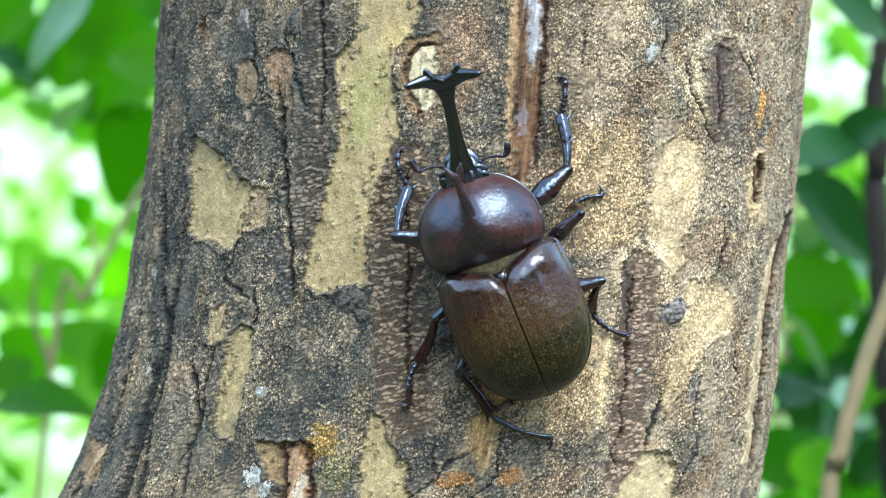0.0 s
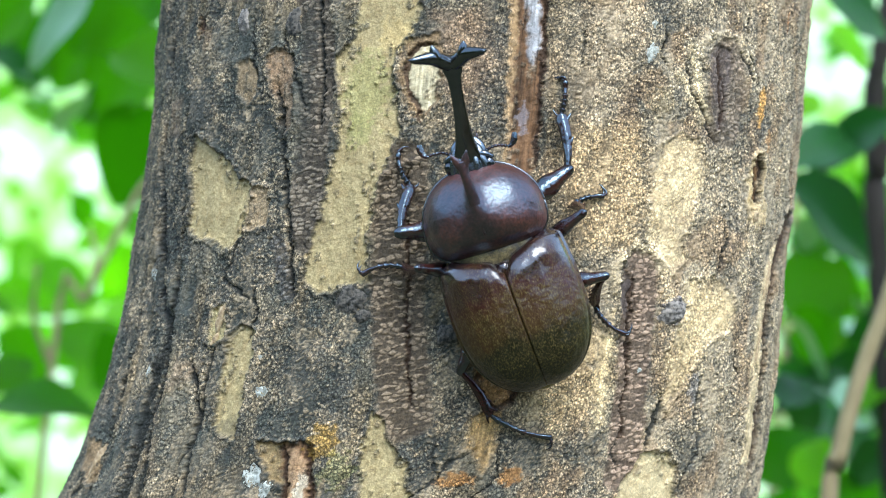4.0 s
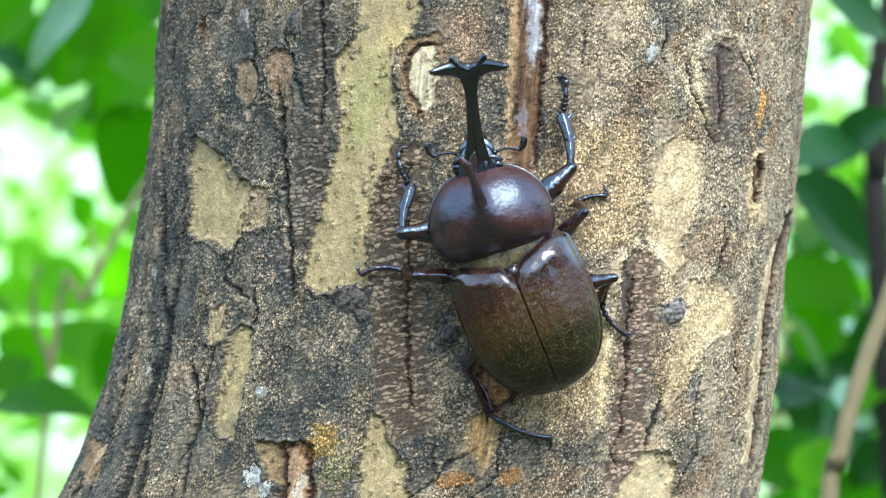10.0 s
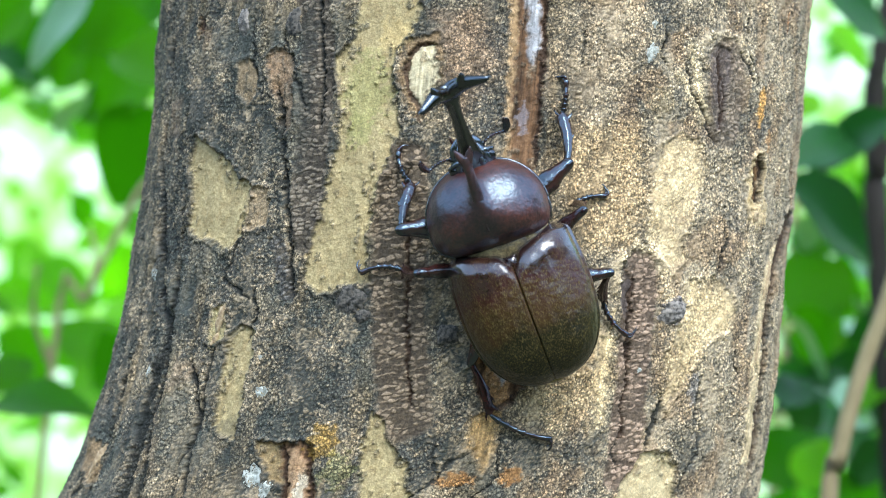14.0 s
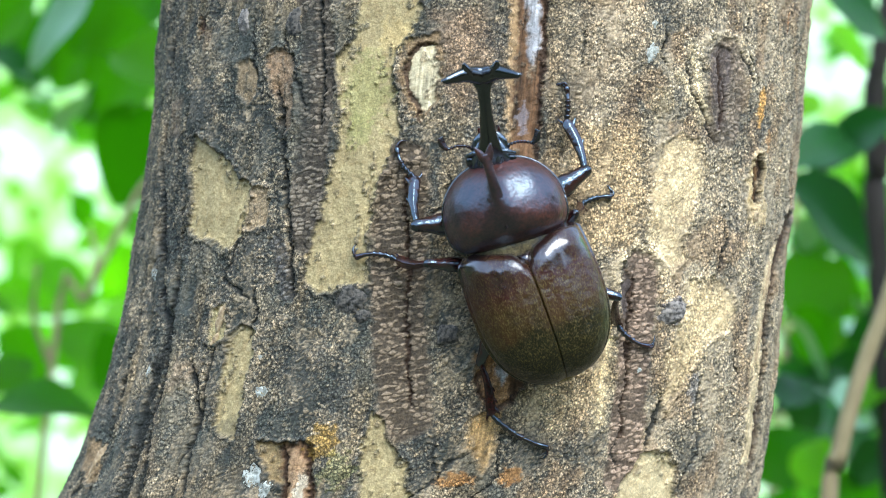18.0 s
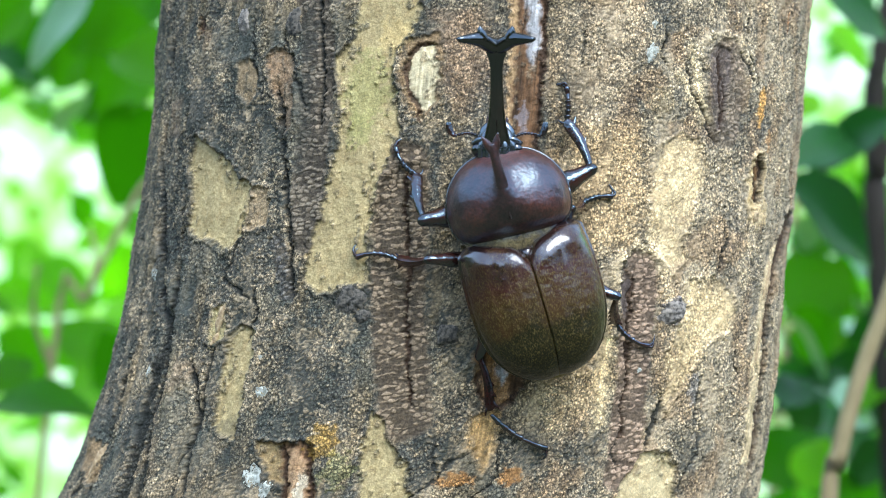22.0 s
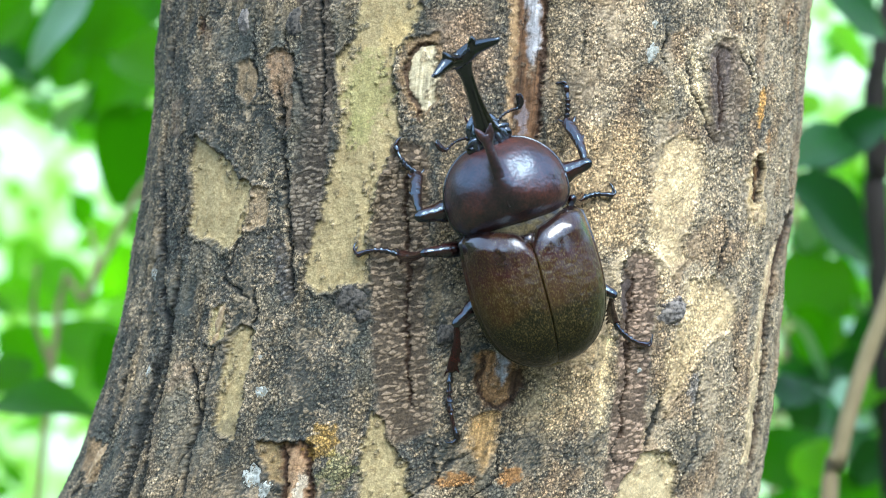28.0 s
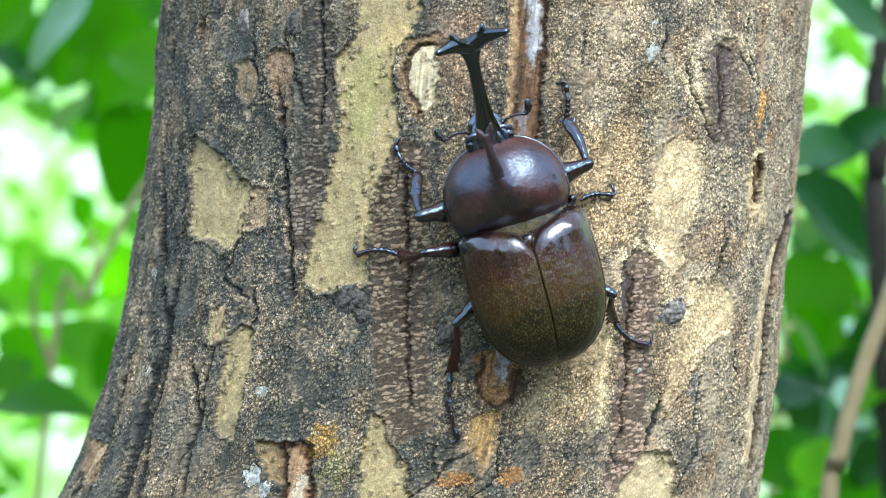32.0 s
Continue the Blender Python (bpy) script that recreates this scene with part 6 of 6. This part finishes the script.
# head: turn, lift, roll
HEAD = [
    (0, 10.85, 11.21, -3.75),
    (1, 11.06, 11.25, -3.03),
    (1.5, 10.87, 10.43, -2.77),
    (2, 9.15, 15.29, -4.82),
    (2.5, 4.35, 21.74, -7.64),
    (3, 1.38, 20.25, -6.28),
    (3.5, 7.84, 1.62, -8.67),
    (5.5, 6.15, 0.48, -6.79),
    (6, 3.15, 24.31, -2.82),
    (6.5, 8.95, 12.85, -4.14),
    (7, 12.97, -1.33, -0.97),
    (7.5, -1.55, 29.95, -3.98),
    (8, 6.28, 11.2, -3.24),
    (8.5, 5.85, 2.33, -5.93),
    (9, 1.17, 20.19, -1.75),
    (9.5, 4.65, 15.95, -1.94),
    (10, 4.89, 13.15, -2.52),
    (11, 5.25, 11.83, -2.97),
    (12, 6.47, 11.1, -1.93),
    (12.5, 6.17, 11.52, -2.39),
    (13, 16.53, 24.62, 5.35),
    (13.5, 28.56, 31.4, 6.67),
    (14, 24.33, 30.91, 7.14),
    (14.5, 33.38, 33.26, 4.85),
    (16.5, 9.83, 27.31, -7.18),
    (17, 14.52, 0.28, -1.47),
    (17.5, 4.33, 22.38, -2.84),
    (18, 5.8, 23.91, -3.93),
    (18.5, 11.98, 2.01, -1.98),
    (19, 5.74, 20.35, -0.78),
    (19.5, 9.01, 15.58, 0.5),
    (20, 7.86, 12.26, -1.25),
    (20.5, 9.64, 11.68, 1.45),
    (21, 9.37, 11.55, 0.68),
    (21.5, 9.57, 11.16, 0.01),
    (22, -0.05, 3.44, -2.84),
    (22.5, 3.13, 6.27, -1.82),
    (23, 2.78, 12.98, -2.21),
    (24, 4.24, 10.28, 1.05),
    (25, 5.51, 10.13, 2.72),
    (25.5, 5.56, 10.11, 2.77),
    (27.5, 27.83, 26.23, 14.04),
    (28, 26.21, 22.21, 11.34),
    (29, 18.34, 16.48, 6.63),
    (30, 16.78, 14.84, 6.27),
    (31, 16.26, 13.86, 6.51),
    (32, 16.66, 13.02, 7.53),
]
# legs: knee, ankle, toe
GAIT = {}
GAIT["front_right"] = [
    (0, 22.87, -2.92, 14.52, 21.97, -0.56, 25.01, 22.88, 0.58, 31.73),
    (3.5, 22.98, -2.87, 14.52, 21.97, -0.56, 25.01, 22.88, 0.58, 31.73),
    (9, 23.55, -3.73, 14.9, 22.18, -0.52, 25.12, 22.98, 0.6, 31.74),
    (12.5, 23.66, -3.68, 14.9, 22.18, -0.52, 25.12, 22.98, 0.6, 31.74),
    (13.5, 22.72, -5.31, 15.46, 22.18, -0.52, 25.12, 22.98, 0.6, 31.74),
    (14.5, 22.91, -5.67, 15.65, 22.18, -0.52, 25.12, 22.98, 0.6, 31.74),
    (16.5, 25.53, -5.26, 14.63, 22.82, -0.37, 23.87, 23.09, 0.65, 30.16),
    (17, 26.22, -4.27, 14.36, 22.93, -0.35, 23.87, 23.09, 0.65, 30.26),
    (21.5, 26.22, -4.27, 14.36, 22.93, -0.35, 23.87, 23.09, 0.65, 30.26),
    (22, 27.28, -4.09, 14.68, 23.03, -0.33, 23.87, 23.09, 0.65, 30.26),
    (25.5, 27.12, -4.86, 14.96, 23.03, -0.33, 23.87, 23.09, 0.65, 30.26),
    (27.5, 26.08, -6.3, 15.63, 22.93, -0.35, 24.08, 22.99, 0.62, 30.37),
    (32, 26.41, -5.94, 15.54, 22.93, -0.35, 24.08, 22.99, 0.62, 30.37),
]
GAIT["front_left"] = [
    (0, -8.38, -6.26, 2.38, -6.3, -1.13, 11.65, -8.54, 0.47, 18.02),
    (2, -8.17, -6.66, 2.58, -6.19, -1.14, 11.65, -8.54, 0.47, 18.02),
    (2.5, -7.95, -7.2, 2.99, -6.09, -1.15, 11.75, -8.54, 0.47, 18.23),
    (5.5, -7.64, -7.11, 2.99, -5.88, -1.18, 11.86, -8.54, 0.48, 18.34),
    (12.5, -7.23, -7.02, 2.89, -5.77, -1.2, 11.86, -8.54, 0.48, 18.34),
    (13.5, -7.63, -7.38, 3.4, -5.88, -1.18, 12.07, -8.54, 0.48, 18.44),
    (14.5, -7.53, -7.56, 3.61, -5.88, -1.18, 12.17, -8.54, 0.48, 18.44),
    (16.5, -5.47, -7.38, 4.23, -5.46, -1.22, 13.11, -8.54, 0.48, 18.44),
    (17, -4.75, -7.07, 4.23, -5.25, -1.25, 13.32, -8.54, 0.48, 18.55),
    (21.5, -4.75, -7.25, 4.44, -5.14, -1.26, 13.43, -8.54, 0.48, 18.55),
    (22, -3.51, -7.65, 5.26, -4.93, -1.28, 13.85, -8.64, 0.5, 18.55),
    (25.5, -3.5, -8.2, 5.76, -4.83, -1.3, 13.95, -8.64, 0.5, 18.66),
    (27.5, -4.01, -8.29, 5.97, -4.83, -1.29, 14.16, -8.64, 0.51, 18.87),
    (32, -4.01, -8.29, 5.97, -4.83, -1.29, 14.16, -8.64, 0.51, 18.87),
]
GAIT["mid_left"] = [
    (0, -1.25, -5.31, -12.56, -4.61, -1.83, -20.84, -6.3, -0.72, -28.79),
    (1.5, -1.25, -5.31, -12.56, -4.61, -1.83, -20.84, -6.3, -0.72, -28.79),
    (1.7, -1.96, -8.15, -10.19, -6.18, -1.62, -15.83, -6.83, -0.62, -24.59),
    (1.9, -5.04, -8.6, -4.52, -9.87, -0.98, -7.77, -17.44, 1.48, -12.68),
    (2, -6.39, -7.61, -4.23, -12.62, -0.43, -5.68, -18.83, 1.95, -10.48),
    (2.1, -7.66, -6.03, -3.31, -14.95, 0.13, -4.21, -21.64, 2.92, -7.74),
    (2.3, -7.42, -7.65, -2.17, -13.05, -0.16, -0.11, -20.58, 2.85, -2.33),
    (2.5, -5.81, -5.13, -1.45, -13.89, 0, -0.84, -21.98, 3.23, -3.82),
    (2.7, -5.57, -7.47, -1.75, -11.99, -0.4, -0.63, -19.82, 2.64, -1.7),
    (3, -4.3, -10.23, -2.15, -7.55, -1.2, -2.1, -15.74, 1.44, -3.49),
    (3.5, -4.3, -10.41, -3.17, -7.24, -1.27, -3.25, -15, 1.22, -4.54),
    (5.5, -4.81, -10.45, -4.5, -7.45, -1.26, -3.99, -15, 1.2, -4.96),
    (12.5, -4.81, -10.45, -5.01, -7.45, -1.26, -4.09, -14.89, 1.19, -4.54),
    (14.5, -4.5, -10.41, -4.2, -7.45, -1.25, -3.88, -14.89, 1.2, -4.33),
    (16.5, -0.92, -9.59, -3.49, -5.98, -1.44, -3.67, -14.14, 1.02, -4.54),
    (17, -0.72, -9.46, -3.18, -5.98, -1.44, -3.67, -13.93, 0.98, -4.33),
    (17.1, -0.92, -10.45, -2.97, -4.61, -1.57, -2.83, -11.59, 0.41, -7.69),
    (17.2, -4.02, -8.02, -2.16, -10.29, -0.76, -1.89, -17.45, 1.85, -4.23),
    (17.4, -3.5, -8.65, -2.16, -9.13, -0.94, -1.05, -17.35, 1.87, -3.07),
    (17.5, -2.78, -8.74, -2.47, -8.5, -1.06, -1.99, -16.28, 1.65, -1.48),
    (19, -2.77, -8.83, -2.98, -8.4, -1.08, -2.31, -16.18, 1.62, -1.59),
    (21.5, -2.77, -8.83, -2.98, -8.4, -1.08, -2.31, -16.18, 1.62, -1.59),
    (22, -2.77, -8.87, -1.95, -8.4, -1.08, -1.99, -16.18, 1.62, -1.48),
    (23, -2.67, -8.56, -0.93, -8.61, -1.03, -1.47, -16.07, 1.6, -1.37),
    (25.5, -2.67, -8.56, -0.93, -8.61, -1.03, -1.47, -16.07, 1.6, -1.37),
    (27.5, -3.28, -9.32, -0.72, -8.19, -1.09, -1.15, -15.53, 1.47, -1.06),
    (32, -3.28, -9.32, -0.72, -8.19, -1.09, -1.15, -15.53, 1.47, -1.06),
]
GAIT["mid_right"] = [
    (0, 25.05, -9.14, 6.47, 24.02, 0.28, 8.11, 31.45, 3.47, 10.52),
    (9, 25.79, -8.92, 6.58, 24.66, 0.42, 8.54, 31.45, 3.48, 10.2),
    (14.5, 25.47, -9.05, 7.09, 24.66, 0.42, 8.54, 31.45, 3.48, 10.2),
    (16.5, 25.07, -8.96, 7.09, 25.09, 0.54, 8.33, 31.45, 3.49, 10.09),
    (17, 24.07, -8.56, 6.48, 25.73, 0.71, 8.23, 31.56, 3.54, 9.88),
    (21.5, 23.87, -8.42, 6.48, 25.95, 0.77, 8.33, 31.56, 3.54, 9.88),
    (22, 23.46, -8.38, 7.31, 26.06, 0.79, 8.54, 31.56, 3.54, 9.88),
    (25.5, 23.46, -8.38, 8.13, 26.16, 0.81, 8.86, 31.56, 3.53, 9.99),
    (27.5, 23.55, -8.56, 9.15, 25.95, 0.74, 9.39, 31.56, 3.53, 10.09),
    (32, 23.55, -8.56, 9.15, 25.95, 0.74, 9.39, 31.56, 3.53, 10.09),
]
GAIT["hind_right"] = [
    (0, 29.02, -5.76, -5.8, 27.84, 2.1, -11.86, 34.21, 5.86, -16.15),
    (1.5, 29.02, -5.76, -5.8, 27.84, 2.1, -11.86, 34.21, 5.86, -16.15),
    (2.5, 29.02, -5.76, -5.08, 28.06, 2.14, -11.12, 34.21, 5.86, -16.15),
    (3.5, 29.42, -5.89, -4.87, 28.16, 2.16, -10.69, 34.21, 5.86, -16.04),
    (5.5, 30.44, -6.12, -5.07, 29.03, 2.42, -10.07, 34.21, 5.85, -15.93),
    (9, 31.27, -6.08, -5.28, 29.57, 2.61, -9.96, 34.21, 5.83, -15.72),
    (12.5, 31.27, -6.08, -5.28, 29.57, 2.61, -9.96, 34.21, 5.83, -15.72),
    (14.5, 30.39, -5.49, -4.04, 30.12, 2.79, -9.65, 34.43, 5.93, -15.72),
    (15.5, 30.43, -6.17, -6.11, 30.12, 2.84, -10.5, 34.88, 6.16, -16.16),
    (16.3, 30.82, -4.05, -9.27, 33.66, 4.42, -13.74, 38.28, 8.03, -19.25),
    (16.5, 31.25, -2.69, -10.35, 35.33, 5.23, -14.84, 41.38, 9.84, -20.31),
    (16.6, 32.38, 2, -9.42, 40.44, 8.07, -17.96, 49.37, 15.77, -24.47),
    (16.7, 31.74, -3.05, -8.98, 35.65, 5.26, -12.92, 42.65, 10.52, -19.37),
    (16.8, 31.84, -4.23, -9.26, 33.66, 4.43, -13.95, 40.92, 9.55, -20.08),
    (17, 32.15, -4.36, -8.84, 32.78, 4.07, -14.15, 40.57, 9.31, -19.64),
    (23, 31.94, -4.36, -8.63, 32.66, 4.02, -14.04, 40.57, 9.3, -19.53),
    (24.2, 31.94, -4.36, -8.63, 32.66, 4.02, -14.04, 40.57, 9.3, -19.53),
    (24.5, 31.3, -4.5, -8.32, 32.22, 3.82, -13.82, 40.45, 9.24, -19.53),
    (32, 31.2, -4.45, -8.32, 32.22, 3.82, -13.82, 40.45, 9.24, -19.53),
]
GAIT["hind_left"] = [
    (0, 2.92, -3.55, -23.04, 8.81, -1.41, -30.83, 19.47, 1.86, -35.02),
    (2, 2.92, -2.87, -22.87, 8.81, -1.41, -30.83, 19.47, 1.86, -35.02),
    (9, 4.2, -0.93, -21.94, 8.81, -1.41, -30.83, 19.57, 1.9, -35.23),
    (12.5, 4.4, -2.06, -21.88, 8.81, -1.41, -30.83, 19.57, 1.9, -35.23),
    (14.5, 5.46, -0.93, -20.89, 8.91, -1.39, -30.83, 19.57, 1.91, -35.44),
    (16.5, 6.92, -1.7, -21.06, 9.02, -1.38, -30.83, 19.58, 2.01, -37.15),
    (21.5, 6.93, -0.89, -20.9, 9.02, -1.38, -30.83, 19.47, 2, -37.46),
    (22.2, 6.72, -0.89, -19.64, 9.02, -1.38, -30.83, 19.47, 2, -37.46),
    (22.35, 3.24, -2.33, -15.8, 5.34, -1.82, -25.56, 10.64, 0.15, -37.8),
    (22.5, 2.06, -7.65, -15.16, 1.05, -2, -23.35, 2.31, -0.78, -35.61),
    (23, 2.17, -7.07, -14.56, 1.36, -1.99, -23.14, 2.94, -0.74, -35.61),
    (25.5, 2.17, -7.07, -14.56, 1.36, -1.99, -23.14, 2.94, -0.74, -35.61),
    (27.5, 2.49, -5.89, -13.57, 1.47, -1.99, -22.72, 2.73, -0.75, -35.82),
    (32, 2.49, -5.89, -13.57, 1.47, -1.99, -22.72, 2.73, -0.75, -35.82),
]


def at(rows, t):
    """The row of a table at t seconds, drawn between its neighbours."""
    a = np.array(rows)
    return [float(np.interp(t, a[:, 0], a[:, k])) for k in range(1, a.shape[1])]


def along(start, towards, up=(0, -1, 0)):
    """The pose of a limb at start (mm) whose y points towards a place and whose z keeps near up."""
    y = (Vector(towards) - Vector(start)).normalized()
    x = y.cross(Vector(up)).normalized()
    z = x.cross(y)
    m = Matrix((x, y, z)).transposed().to_4x4()
    m.translation = Vector(start) / 1000 + Vector((0, 0, Z0))
    return m


def body_pose(t):
    x, y, z, turn, lean = at(BODY, t)
    return Matrix.Translation((x / 1000, y / 1000, z / 1000 + Z0)) @ pose(0, 0, 0, 90) @ pose(0, 0, 0, 0, 0, turn) @ pose(0, 0, 0, 0, lean, 0)


def pronotum_pose(t):
    x, y, z, turn, lean = at(PRONOTUM, t)
    return Matrix.Translation((x / 1000, y / 1000, z / 1000 + Z0)) @ pose(0, 0, 0, 90) @ pose(0, 0, 0, 0, 0, turn) @ pose(0, 0, 0, 0, lean, 0)


def head_pose(t):
    turn, lift, roll = at(HEAD, t)
    place = pronotum_pose(t) @ Vector((0, 0.0081, 0.0014))
    return Matrix.Translation(place) @ pose(0, 0, 0, 90) @ pose(0, 0, 0, 0, 0, turn) @ pose(0, 0, 0, lift) @ pose(0, 0, 0, 0, roll, 0)


HIPS = {"front": (6.0, -1.0, -3.5), "mid": (5.5, 2.5, -4.0), "hind": (6.0, -4.5, -4.0)}


def limb_poses(key, t):
    """Femur, tibia and tarsus in the world."""
    v = at(GAIT[key], t)
    knee, ankle, toe = Vector(v[0:3]), Vector(v[3:6]), Vector(v[6:9])
    hx, hy, hz = HIPS[key.split("_")[0]]
    side = -1 if key.endswith("left") else 1
    base = pronotum_pose(t) if key.startswith("front") else body_pose(t)
    hip = (base @ (Vector((hx * side, hy, hz)) / 1000) - Vector((0, 0, Z0))) * 1000
    return along(knee, knee + (knee - hip)), along(knee, ankle), along(ankle, toe)


def motions():
    times = sorted({r[0] for rows in (BODY, PRONOTUM, HEAD, *GAIT.values()) for r in rows} | {k * 0.5 for k in range(65)})
    walk(beetle, [(t, body_pose(t)) for t in times])
    back = {t: body_pose(t).inverted() for t in times}
    walk(pronotum, [(t, back[t] @ pronotum_pose(t)) for t in times])
    walk(head_part, [(t, back[t] @ head_pose(t)) for t in times])
    for key, pieces in LEGS.items():
        for k, piece in enumerate(pieces):
            walk(piece, [(t, back[t] @ limb_poses(key, t)[k]) for t in times])


motions()
